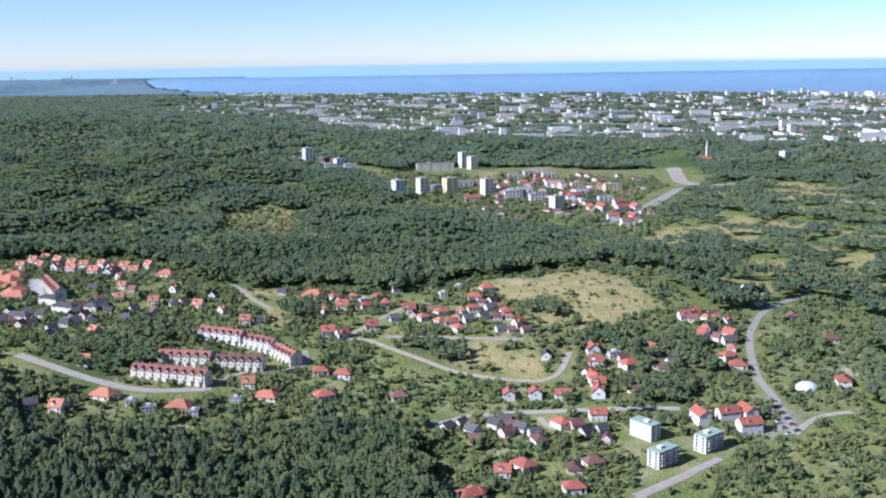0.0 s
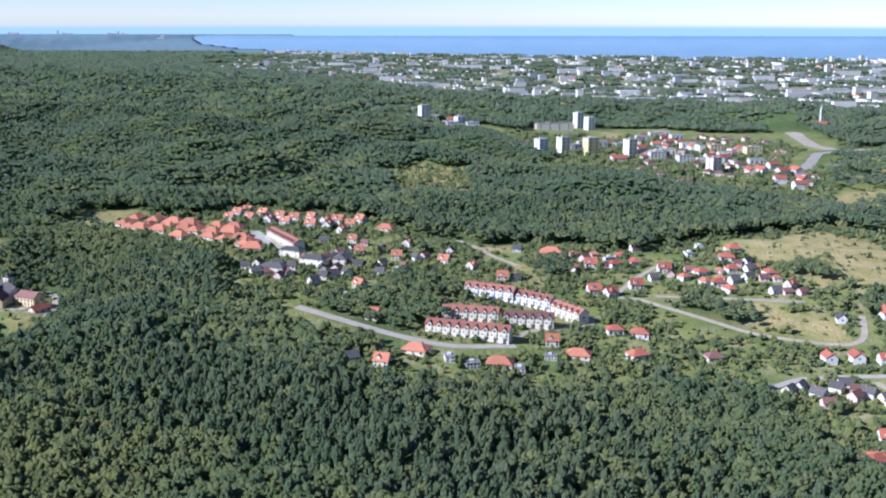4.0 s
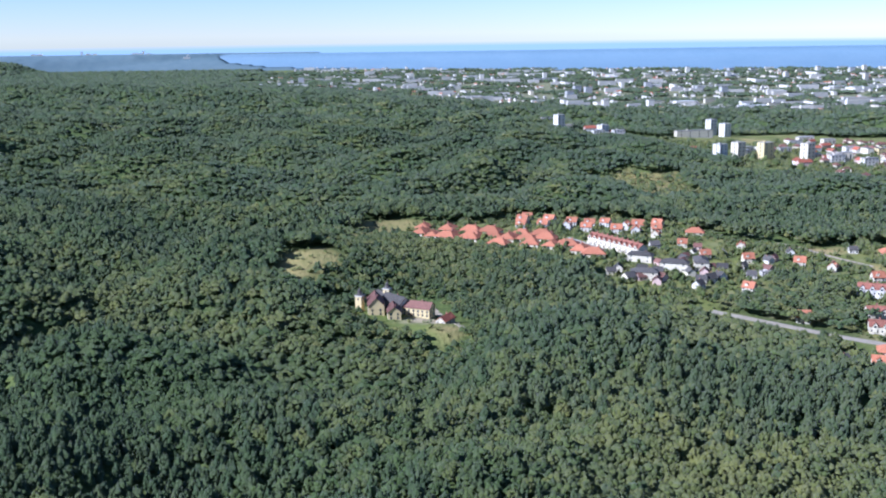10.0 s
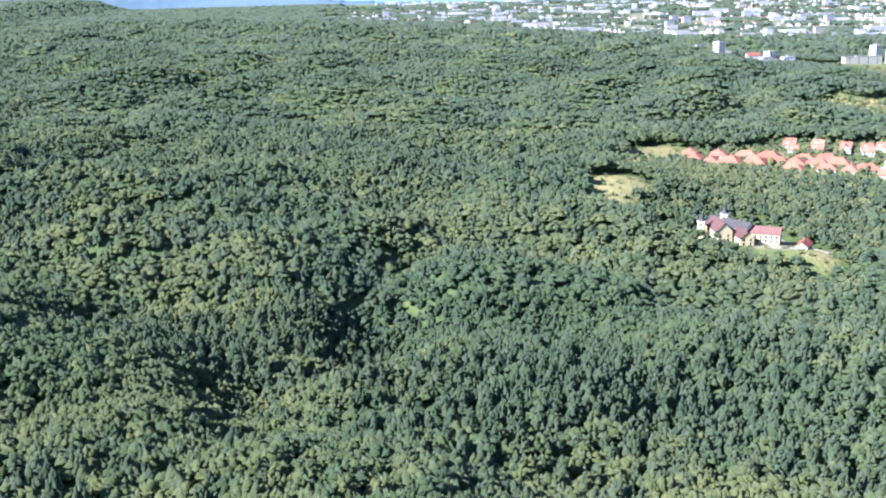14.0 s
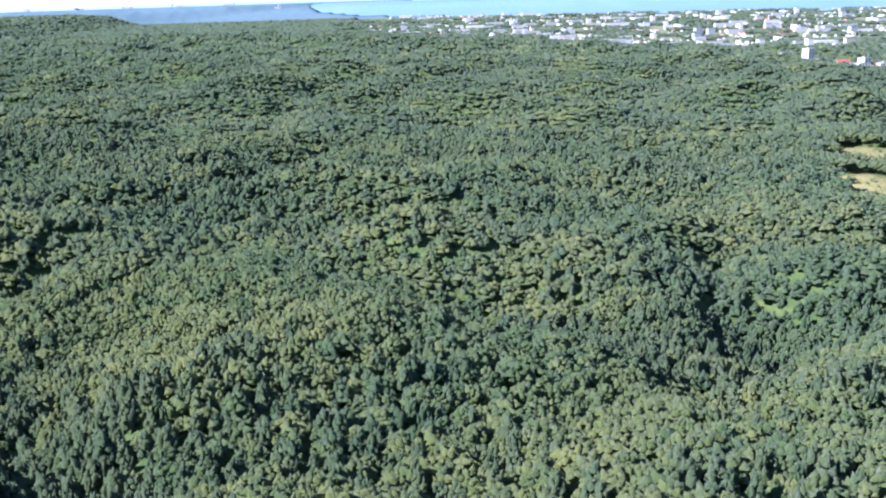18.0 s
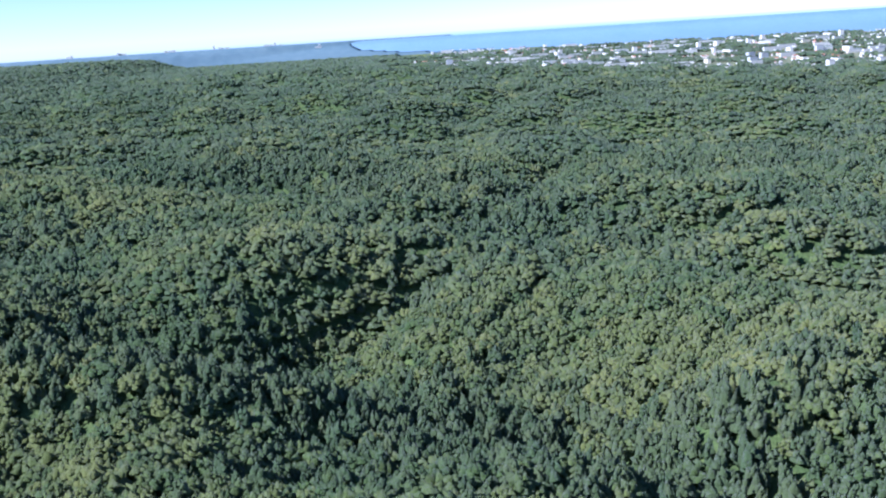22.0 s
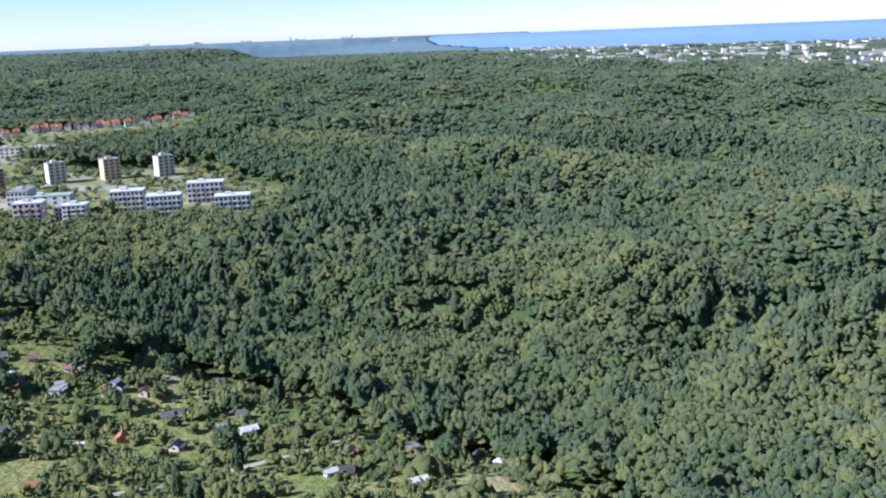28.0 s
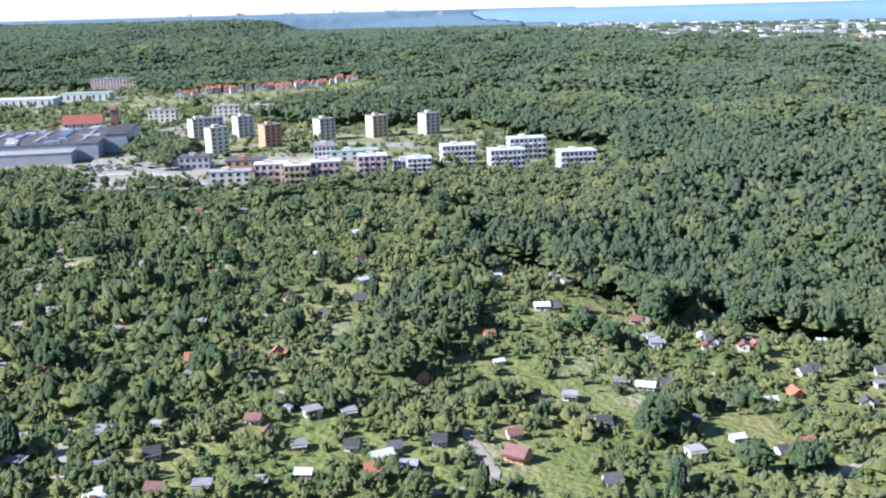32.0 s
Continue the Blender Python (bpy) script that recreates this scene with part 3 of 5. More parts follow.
def window_mesh(w=1.3, h=1.4):
    """A framed window that looks along -y: a frame round a recessed pane, in one piece."""
    f = 0.12
    bm = box(-w / 2 - f, w / 2 + f, -0.08, 0.03, -h / 2 - f, h / 2 + f)
    front = min(bm.faces, key=lambda q: q.calc_center_median().y)
    bmesh.ops.inset_region(bm, faces=[front], thickness=f)
    bmesh.ops.translate(bm, verts=front.verts, vec=(0, 0.06, 0))
    front.material_index = 1
    return bm


def windows(thing, spots, w=1.3, h=1.4):
    """Windows at (x, y, z, turn) on one shared mesh."""
    x, y, z, turn = spots[0]
    first = part("window", window_mesh(w, h), [FRAME, GLASS], thing)
    first.matrix_basis = pose(x, y, z, 0, 0, turn)
    for x, y, z, turn in spots[1:]:
        share(first, x, y, z, turn)


def wall_spots(w, d, z, nx, ny):
    """Window places round a rectangular plan at one height."""
    out = []
    for i in range(nx):
        x = -w / 2 + w * (i + 0.5) / nx
        out += [(x, -d / 2 - 0.02, z, 0), (x, d / 2 + 0.02, z, 180)]
    for i in range(ny):
        y = -d / 2 + d * (i + 0.5) / ny
        out += [(-w / 2 - 0.02, y, z, -90), (w / 2 + 0.02, y, z, 90)]
    return out


def house(name, label, w, d, h, rise, wall, roof, hip=False, dormer=False, far=False):
    thing = tagged(new(name), label, "house")
    part("wall", box(-w / 2, w / 2, -d / 2, d / 2, -3, h) if hip else gable_body(w, d, h, rise), wall, thing)
    part("roof", hip_roof(w, d, h, rise) if hip else gable_roof(w, d, h, rise), roof, thing)
    if not far:
        part("chimney", box(w * 0.18, w * 0.18 + 0.8, 0.6, 1.3, h, h + rise + 0.9), BRICK, thing)
        part("door", box(-0.6, 0.6, -d / 2 - 0.08, -d / 2 + 0.02, 0.1, 2.2), DOOR, thing)
    spots = [(-w / 4, -d / 2 - 0.02, h / 2, 0), (w / 4, -d / 2 - 0.02, h / 2, 0)]
    if not far:
        z = h - 1.3 if h > 4 else 1.6
        spots = [(-w / 3, -d / 2 - 0.02, z, 0), (w / 3, -d / 2 - 0.02, z, 0), (-w / 2 - 0.02, 0, z, -90), (w / 2 + 0.02, 0, z, 90)]
        if h > 4:
            spots += [(-w / 3, -d / 2 - 0.02, 1.6, 0), (w / 3, -d / 2 - 0.02, 1.6, 0)]
    windows(thing, spots)
    if dormer:
        bm = gable_body(2.4, 2.6, 0.0, 1.0)
        bmesh.ops.rotate(bm, verts=bm.verts, cent=(0, 0, 0), matrix=Matrix.Rotation(radians(90), 3, "Z"))
        bmesh.ops.translate(bm, verts=bm.verts, vec=(-w * 0.15, -d * 0.3, h + rise * 0.62))
        part("dormer", bm, wall, thing)
        bm = gable_roof(2.6, 2.6, 0.0, 1.0, 0.3, 0.15)
        bmesh.ops.rotate(bm, verts=bm.verts, cent=(0, 0, 0), matrix=Matrix.Rotation(radians(90), 3, "Z"))
        bmesh.ops.translate(bm, verts=bm.verts, vec=(-w * 0.15, -d * 0.3, h + rise * 0.62))
        part("dormer_roof", bm, roof, thing)
    return thing


def flat_block(name, label, w, d, h, wall, roof, storeys, bays, side_bays=1, category="apartment block", balconies=0):
    """A flat-roofed block: body, parapet roof, lift house, windows floor by floor, balconies on its long front."""
    thing = tagged(new(name), label, category)
    part("wall", box(-w / 2, w / 2, -d / 2, d / 2, -3, h), wall, thing)
    bm = box(-w / 2 - 0.2, w / 2 + 0.2, -d / 2 - 0.2, d / 2 + 0.2, h, h + 0.5)
    part("roof", bm, roof, thing)
    if storeys > 1:
        part("stair_head", box(-w * 0.2, -w * 0.2 + 4, -1.5, 2, h + 0.5, h + 2.2), wall, thing)
    step = h / storeys
    spots = [s for k in range(storeys) for s in wall_spots(w, d, step * (k + 0.55), bays, side_bays) if s[3] != 180]
    windows(thing, spots, min(2.0, w / bays * 0.55), step * 0.5)
    if balconies:
        first = None
        for k in range(1, storeys):
            for i in range(balconies):
                x = -w / 2 + w * (i + 0.5) / balconies
                if first is None:
                    bm = box(-1.6, 1.6, -1.4, 0, -0.1, 0.1)
                    block(bm, -1.6, 1.6, -1.4, -1.3, 0.1, 1.0)
                    block(bm, -1.6, -1.5, -1.3, 0, 0.1, 1.0)
                    block(bm, 1.5, 1.6, -1.3, 0, 0.1, 1.0)
                    first = part("balcony", bm, wall, thing)
                    first.matrix_basis = pose(x, -d / 2, step * k)
                else:
                    share(first, x, -d / 2, step * k)
    return thing


def put(thing, x, y, turn=0.0, size=1.0, sink=0.0):
    """Sets a built thing on the ground."""
    thing.matrix_basis = pose(x, y, float(height(x, y)) - sink, 0, 0, turn) @ Matrix.Scale(size, 4)
    return thing


def repeat(thing, spots, turn, jitter, group, size=0.12, seed=1, room=6, base=1.0):
    """Sets the thing on its first spot and copies on the others, turned a little each way."""
    rng = random.Random(seed)
    tagged(thing, group=group)
    for i, (x, y) in enumerate(spots):
        a = turn + rng.uniform(-jitter, jitter) + rng.choice((0, 0, 90))
        m = pose(x, y, float(height(x, y)), 0, 0, a) @ Matrix.Scale(base * (1 + rng.uniform(-size, size)), 4)
        if i == 0:
            thing.matrix_basis = m
        else:
            copy_thing(thing, m @ Matrix.Diagonal((1 / thing.scale[0], 1 / thing.scale[1], 1 / thing.scale[2], 1)))
        claim(x, y, room)


def claim(x, y, r):
    """Keeps trees off a spot."""
    j, i, k = int((x - X0) / CELL), int((y - Y0) / CELL), int(r / CELL)
    if 0 <= i < NY and 0 <= j < NX:
        land[max(i - k, 0):i + k + 1, max(j - k, 0):j + k + 1] = TAKEN


# ---- roads ----
def road(points, width, material, label):
    fine = []
    for (xa, ya), (xb, yb) in zip(points, points[1:]):
        n = max(2, int(math.hypot(xb - xa, yb - ya) / 6))
        fine += [(xa + (xb - xa) * i / n, ya + (yb - ya) * i / n) for i in range(n)]
    fine.append(points[-1])
    p = np.array(fine)
    for _ in range(3):
        p[1:-1] = (p[:-2] + 2 * p[1:-1] + p[2:]) / 4
    t = np.gradient(p, axis=0)
    t /= np.linalg.norm(t, axis=1)[:, None] + 1e-9
    nrm = np.stack([-t[:, 1], t[:, 0]], 1) * width / 2
    side = [p + nrm, p - nrm]
    zz = [height(q[:, 0], q[:, 1]) + 0.25 for q in side]
    top = [np.c_[q, z] for q, z in zip(side, zz)]
    low = [np.c_[p + nrm * s * 1.02, z - 2.5] for s, z in zip((1, -1), zz)]
    n = len(p)
    v = np.concatenate(top + low)
    i = np.arange(n - 1)
    f = np.concatenate([np.stack([i + n, i + n + 1, i + 1, i], 1), np.stack([i, i + 1, i + 2 * n + 1, i + 2 * n], 1), np.stack([i + 3 * n, i + 3 * n + 1, i + n + 1, i + n], 1)])
    tagged(new("road", mesh_from("road", v, f, [material])), label, "road", kind="structure")
    for x, y in p:
        claim(x, y, 3 if width < 5 else 5 if width < 14 else width * 1.4)
        if width == 8:  # a mown verge
            claim(x - 2, y - 11, 8)


ROADS = (
    ([(42.7, 471.7), (77.1, 496.8), (114.9, 532.2), (147.3, 557.5)], 5, GRAVEL, "pale gravel village lane"),
    ([(-344.6, 758.2), (-306.3, 733.3), (-273.6, 712.6), (-240.5, 695.8), (-218.4, 691.6), (-176.6, 701.7)], 8, ASPHALT, "grey asphalt road along the village edge"),
    ([(-249.6, 1030.3), (-213, 976.8), (-190.8, 931.3), (-164.2, 898)], 5, GRAVEL, "pale gravel village lane"),
    ([(-84.3, 827.4), (-63.7, 863.5), (-34.5, 901.9)], 5, GRAVEL, "pale gravel village lane"),
    ([(-84.6, 819), (-67.5, 817.1), (-54.5, 800.6), (-29.2, 777.6), (-13.3, 761.1), (4.5, 742.4), (38.4, 726.2), (72.2, 716.3), (86.9, 731.2), (99.7, 771.8)], 5, GRAVEL, "pale gravel village lane"),
    ([(-53.2, 821.6), (-0.9, 814.2), (64.4, 800.7)], 5, GRAVEL, "pale gravel village lane"),
    ([(-9.5, 644), (15.9, 660.9), (47.1, 663.4), (88.2, 664.2), (134.5, 665), (163.7, 661.3)], 6, ASPHALT, "narrow grey village lane"),
    ([(-425.1, 990.3), (-399.3, 934.9), (-376.4, 897.7)], 12, CONCRETE, "paved access street between houses"),
    ([(-175.3, 718.4), (-165.5, 737), (-143.1, 743.2), (-111.7, 755.8), (-119.4, 791.4)], 5, GRAVEL, "pale gravel village lane"),
    ([(354.4, 951.9), (315.3, 909.7), (282.9, 865), (257.3, 809.5), (243.3, 757.7), (234.7, 710.2), (236.1, 687.5), (233.5, 650.7), (227.9, 611.6)], 6, ASPHALT, "narrow grey village lane"),
    ([(107.2, 529.2), (145.2, 558), (169.5, 578.6)], 6, ASPHALT, "narrow grey village lane"),
    ([(227.9, 611.6), (236.1, 624), (256.6, 644.4), (279.6, 648.8)], 5, GRAVEL, "pale gravel village lane"),
    ([(63.6, 653.7), (71.9, 631), (94.2, 641.5)], 5, GRAVEL, "pale gravel village lane"),
    ([(541.3, 2397.8), (497.5, 2119.5), (465.3, 1932.5), (483.3, 1871.6)], 30, GRAVEL, "broad sandy cutting of a road under construction"),
    ([(334, 1592.7), (431.6, 1812.6), (560, 1894.1)], 18, ASPHALT, "wide asphalt junction"),
    ([(222.5, 1409.1), (289.4, 1503.1), (357.5, 1659.9)], 10, ASPHALT, "asphalt street of the district"),
    ([(568.1, 1717.3), (635.6, 1634.2), (711.7, 1575.5)], 16, GRAVEL, "pale construction strip beside the meadows"),
    ([(-1905.4, 409), (-1918.1, 443.2), (-1926, 469.7), (-1936.9, 504.1), (-1952.5, 556.9), (-1975.2, 623.5)], 2.6, GRAVEL, "pale gravel track between garden plots"),
    ([(-1852, 332.1), (-1860.4, 354.2), (-1869.1, 376.1)], 2.6, GRAVEL, "pale gravel track between garden plots"),
    ([(-1773.8, 337.2), (-1747, 343), (-1755, 365), (-1760, 377)], 2.6, GRAVEL, "pale gravel track between garden plots"),
    ([(-1672, 355), (-1664, 363), (-1649, 376), (-1634, 385), (-1623, 393), (-1601, 413), (-1573, 442)], 3.2, GRAVEL, "pale gravel track between garden plots"),
    ([(-572.7, 824.6), (-555.8, 813.3), (-539, 765), (-530.6, 730.3)], 5, GRAVEL, "pale gravel village lane"),
    ([(-2041, 746.9), (-2019.7, 750.6), (-1998.5, 760.4), (-1975.2, 753.8), (-1935.1, 711.3)], 10, CONCRETE, "paved service road by the shopping centre"),
)
for points, width, material, label in ROADS:
    road(points, width, material, label)



# ---- the village on the slope ----
RED_GABLE = [(-463.1, 1050.3), (-458.9, 1074.9), (-452.4, 1093.4), (-440.1, 1046.5), (-430.8, 1073.2), (-418, 1034.4), (-409.3, 1057.1), (-399, 1026.4), (-392.7, 1047), (-370.8, 1014.4), (-375.3, 1053.3), (-357.8, 1032.9), (-352.9, 1008.4), (-345.1, 1037.2), (-336.3, 992), (-330.3, 1018.8), (-322.5, 1047.5), (-267.7, 944.8), (-275.1, 899.1), (-231.7, 892.7), (-206.5, 882.2), (-180.2, 853.1), (-320.8, 950.9), (-310.3, 909.4), (-300.8, 811.5), (-283.7, 740.5), (-149.8, 708.9), (-268.9, 645.3)]
RED_GABLE_B = [(-97.7, 899.6), (-48.8, 948.4), (-103.9, 828.2), (-90.8, 822.1), (-66.4, 841.2), (-34.4, 881.8), (62.4, 831.4), (117.7, 768.8), (108.4, 724.2), (111, 713.7), (112.6, 705.4), (110.4, 688.5), (117.1, 745.6), (165.5, 769.5), (209.8, 843.6), (32.6, 562.2), (292.7, 902.6), (219.5, 850), (215.4, 800.2), (244.6, 835.3), (238.7, 802.1)]
RED_HIP = [(-563, 1053.3), (-538.2, 1039.2), (-515.1, 1025.1), (-495.8, 1017.1), (-539.4, 992.1), (-518.1, 984), (-491.2, 957.6), (-465.5, 1005.2), (-446.5, 999.2), (-461.4, 955.8), (-428, 948), (-409.2, 913), (-463.1, 976.4), (-293.5, 1010.8), (-130, 936.7), (-132.8, 688.2), (-247.3, 676.1), (-564.5, 1022.6), (-533.9, 1004.4), (-514.4, 998.5), (-494.3, 990.4), (-444.7, 976.6), (-442.4, 947.8), (-480.1, 982.4), (-417.9, 927.3), (-552.9, 1004.2), (-189.5, 661.3)]
RED_HIP_B = [(-75.5, 899.9), (-65.9, 925.1), (-57.2, 904.4), (-4.1, 870), (27, 904.4), (24.5, 875), (53.4, 861), (10.1, 828.1), (4, 842.8), (-99.6, 740.1), (-81.3, 734), (-90.9, 690.2), (39.4, 929.9), (142.2, 739.5), (77.1, 637.8), (46.1, 570.4), (15.2, 531.7), (72.8, 538), (295.4, 702.8), (366.6, 981), (223.7, 754.5), (225.4, 733.8), (-3.5, 515.3), (11.6, 527.8), (27.2, 488.9), (17.5, 511.4)]
DARK = [(-348.1, 944.6), (-226.7, 930.2), (-257, 899), (-286.8, 851.1), (-162.4, 946.9), (-325.4, 836.4), (-290.5, 651.6), (-168.9, 855.1), (-339.6, 817.5), (-314.6, 844.8)]
DARK_B = [(42.1, 892.3), (39.1, 873.2), (19, 847.3), (32.5, 851.8), (46.4, 820.4), (8.6, 641.1), (16.2, 628.7), (39.3, 645.6), (49.7, 631.3), (102.8, 625.9), (-47.5, 860.6), (176.1, 740), (79.6, 761.6), (225.1, 818.9), (233, 787.7), (299.6, 955.7), (314.3, 953.4), (346.5, 991.5)]
BROWN = [(165.5, 737.8), (138.4, 691.1), (59.6, 612.8), (-36.1, 692.5), (76.5, 566.5), (89.5, 574.6), (312.6, 865.3), (323.1, 801.5)]
WHITE_FLAT = [(-272.1, 859.5), (-308.8, 786.4), (-291, 794.7), (-224.4, 663.8), (-208.8, 653.2), (-177, 651.1), (-153.5, 679.9), (11.8, 947.8), (-3.4, 922.4), (-78.4, 916.6), (134.3, 760.7)]
n = len(RED_GABLE)
repeat(house("house", "white rendered house with a steep terracotta gable roof", 11, 9, 5.2, 4.2, WALL_WHITE, ROOF_TERRA, dormer=True), RED_GABLE[:n // 2], -25, 12, "houses in the village", seed=2, base=0.98)
repeat(house("house", "cream rendered house with a steep terracotta gable roof", 10, 9, 5.0, 4.4, WALL_CREAM, ROOF_TERRA, dormer=True), RED_GABLE[n // 2:], -20, 20, "houses in the village", seed=3, base=0.92)
repeat(house("house", "white house with a bright red gable roof", 11, 9.5, 4.6, 4.4, WALL_WHITE, ROOF_RED, dormer=True), RED_GABLE_B, 15, 30, "houses in the village", seed=4, base=0.94)
repeat(house("house", "low house under a wide terracotta hip roof", 16, 12, 2.8, 3.8, WALL_CREAM, ROOF_TERRA, hip=True), RED_HIP, -20, 10, "houses in the village", seed=5, base=1.18)
repeat(house("house", "white house under a bright red hip roof", 13, 10.5, 4.4, 3.2, WALL_WHITE, ROOF_RED, hip=True), RED_HIP_B, 10, 25, "houses in the village", seed=6, base=0.94)
repeat(house("house", "pale house with a dark grey gable roof", 10.5, 9, 4.4, 4.2, WALL_WHITE, ROOF_DARK), DARK + DARK_B, 20, 35, "houses in the village", seed=7, base=0.84)
repeat(house("house", "house with a weathered brown hip roof", 12.5, 10, 3.6, 3.4, WALL_CREAM, ROOF_BROWN, hip=True), BROWN, 5, 20, "houses in the village", seed=8, base=0.94)
repeat(flat_block("house", "white flat-roofed modern house", 13, 9, 5.5, WALL_WHITE, ROOF_FELT, 2, 4, 2, "house"), WHITE_FLAT, 5, 15, "flat-roofed houses in the village", seed=9, base=0.72)
repeat(house("twin_house", "white two-storey twin house with a bright red roof", 14.5, 11, 6.2, 4.0, WALL_WHITE, ROOF_RED, dormer=True), [(44.6, 689.5), (64, 689.7), (83.9, 685.9), (103.7, 648.7)], 0, 3, "twin houses by the street", 0.04, seed=40, base=0.8)

EXTRA = [(-396, 863.3), (-381.8, 838.3), (-376.7, 859.2), (-364.2, 838.5), (-364.1, 855.1), (-357.2, 884.3), (-337.6, 853.1), (-338.2, 882.2), (-332.8, 894.7), (-315.8, 871.9), (-404.1, 852.7), (-328.8, 907.2), (-318.2, 921.8), (-308.4, 942.6), (-333.9, 832.3), (-325.1, 855.2), (-286.8, 876.2), (-267.4, 869.8), (-290.6, 924), (-249.7, 907.3), (-392.3, 836.2), (-370.7, 828), (-306.6, 867.8), (17.1, 614.2), (31.8, 639.2), (43.7, 637.4), (57.4, 623), (38.5, 624.9), (-1.1, 634.7), (87, 633.9), (90.7, 621.5), (104.2, 611.4)]
EXTRA_B = [(-109.6, 930.7), (-100.9, 918.3), (-90.3, 930.9), (-82.4, 899.8), (-113, 888.9), (-13.3, 876.1), (-21.6, 859), (-30.5, 869.3), (46.4, 877.6), (45.1, 850.1), (56, 848.2), (55.3, 818.6), (12.7, 872.5), (33.4, 889.9), (8.6, 853.5), (67.4, 816.6), (-6.7, 846.8), (217, 837.3), (228.9, 843.6), (237.7, 854.2), (239.3, 845.7), (244, 837.3), (221.8, 816.2), (225.9, 795.2), (241, 814.2), (235.4, 788.8), (231.5, 772), (139.8, 750.1), (162, 744), (166.8, 729.3)]
repeat(house("house", "small pale house with a grey gable roof", 9, 8, 4.2, 3.4, WALL_CREAM, ROOF_DARK, far=True), EXTRA[::2], 10, 40, "houses in the village", 0.15, seed=51, base=0.85, room=4)
repeat(house("house", "small white house with a terracotta hip roof", 9, 8, 4.2, 2.8, WALL_WHITE, ROOF_TERRA, hip=True, far=True), EXTRA_B[::2], 10, 40, "houses in the village", 0.15, seed=52, base=0.85, room=4)
repeat(house("house", "small pale house with a brown gable roof", 9, 8, 4.0, 3.4, WALL_PINK, ROOF_BROWN, far=True), EXTRA[1::2] + EXTRA_B[1::2], 10, 40, "houses in the village", 0.15, seed=53, base=0.85, room=4)


def terrace(xa, ya, xb, yb, roof, wall, depth=11.0, h=7.4, label="row of white terraced houses with red gabled dormers"):
    """A terraced row between two plan points: body, ridge roof, a front gable and windows for every unit."""
    w = math.hypot(xb - xa, yb - ya) + 6
    units = max(3, round(w / 7))
    thing = tagged(new("terraced_row"), label, "terraced houses", "terraced rows")
    part("wall", gable_body(w, depth, h, 3.6), wall, thing)
    part("roof", gable_roof(w, depth, h, 3.6, 0.5), roof, thing)
    spots, first = [], None
    for i in range(units):
        x = -w / 2 + w * (i + 0.5) / units
        if first is None:
            bm = gable_body(1.8, 3.2, 2.4, 1.7)
            bmesh.ops.rotate(bm, verts=bm.verts, cent=(0, 0, 0), matrix=Matrix.Rotation(radians(90), 3, "Z"))
            first = part("front_gable", bm, wall, thing)
            first.matrix_basis = pose(x, -depth / 2 + 0.3, h - 1.2)
            bm = gable_roof(3.4, 3.2, 2.4, 1.7, 0.35, 0.2)
            bmesh.ops.rotate(bm, verts=bm.verts, cent=(0, 0, 0), matrix=Matrix.Rotation(radians(90), 3, "Z"))
            cap = part("gable_roof", bm, roof, thing)
            cap.matrix_basis = pose(x, -depth / 2 + 1.0, h - 1.2)
            stack = part("chimney", box(-0.5, 0.5, -0.4, 0.4, -1.5, 1.6), BRICK, thing)
            stack.matrix_basis = pose(x + w / units / 2, 0.8, h + 3.6)
            porch = part("porch", box(-1.3, 1.3, -1.6, 0, -1, 2.6), wall, thing)
            porch.matrix_basis = pose(x - 1.6, -depth / 2, 0)
        else:
            share(first, x, -depth / 2 + 0.3, h - 1.2)
            share(cap, x, -depth / 2 + 1.0, h - 1.2)
            share(porch, x - 1.6, -depth / 2, 0)
            if i < units - 1:
                share(stack, x + w / units / 2, 0.8, h + 3.6)
        spots += [(x + 1.7, -depth / 2 - 0.02, 1.5, 0), (x - 1.8, -depth / 2 - 0.02, 4.0, 0), (x + 1.7, -depth / 2 - 0.02, 4.0, 0), (x, -depth / 2 - 0.65, h - 0.1, 0)]
    spots += [(-w / 2 - 0.02, y, z, -90) for y in (-2.5, 2.5) for z in (1.5, 4.2)] + [(w / 2 + 0.02, 0, z, 90) for z in (1.5, 4.2)]
    windows(thing, spots)
    x, y = (xa + xb) / 2, (ya + yb) / 2
    put(thing, x, y, math.degrees(math.atan2(yb - ya, xb - xa)))
    for i in range(9):
        claim(xa + (xb - xa) * i / 8, ya + (yb - ya) * i / 8, 9)


ROWS = [(-208.6, 817.7), (-174.7, 803.1), (-172.1, 805.1), (-144.9, 786.3), (-138.6, 780.1), (-122.8, 759.1), (-227.3, 757.2), (-190, 750.9), (-181.4, 750.8), (-148.4, 746.5), (-238.6, 726.1), (-183.1, 709.3), (-400.5, 965), (-367.8, 911.5)]
for i in range(0, len(ROWS), 2):
    terrace(*ROWS[i], *ROWS[i + 1], ROOF_TILE if i != 8 else ROOF_BROWN, WALL_WHITE if i in (0, 2) else WALL_CREAM)

MID = [(-378.3, 842.6), (-346.7, 869.7), (-322.2, 878.1), (-370.7, 896.6)]
repeat(house("residence", "long pale residence with a grey mansard roof", 26, 13, 7.5, 3.4, WALL_CREAM, ROOF_DARK, hip=True), MID, -15, 8, "pale residences in the village", 0.1, seed=10, base=0.85)

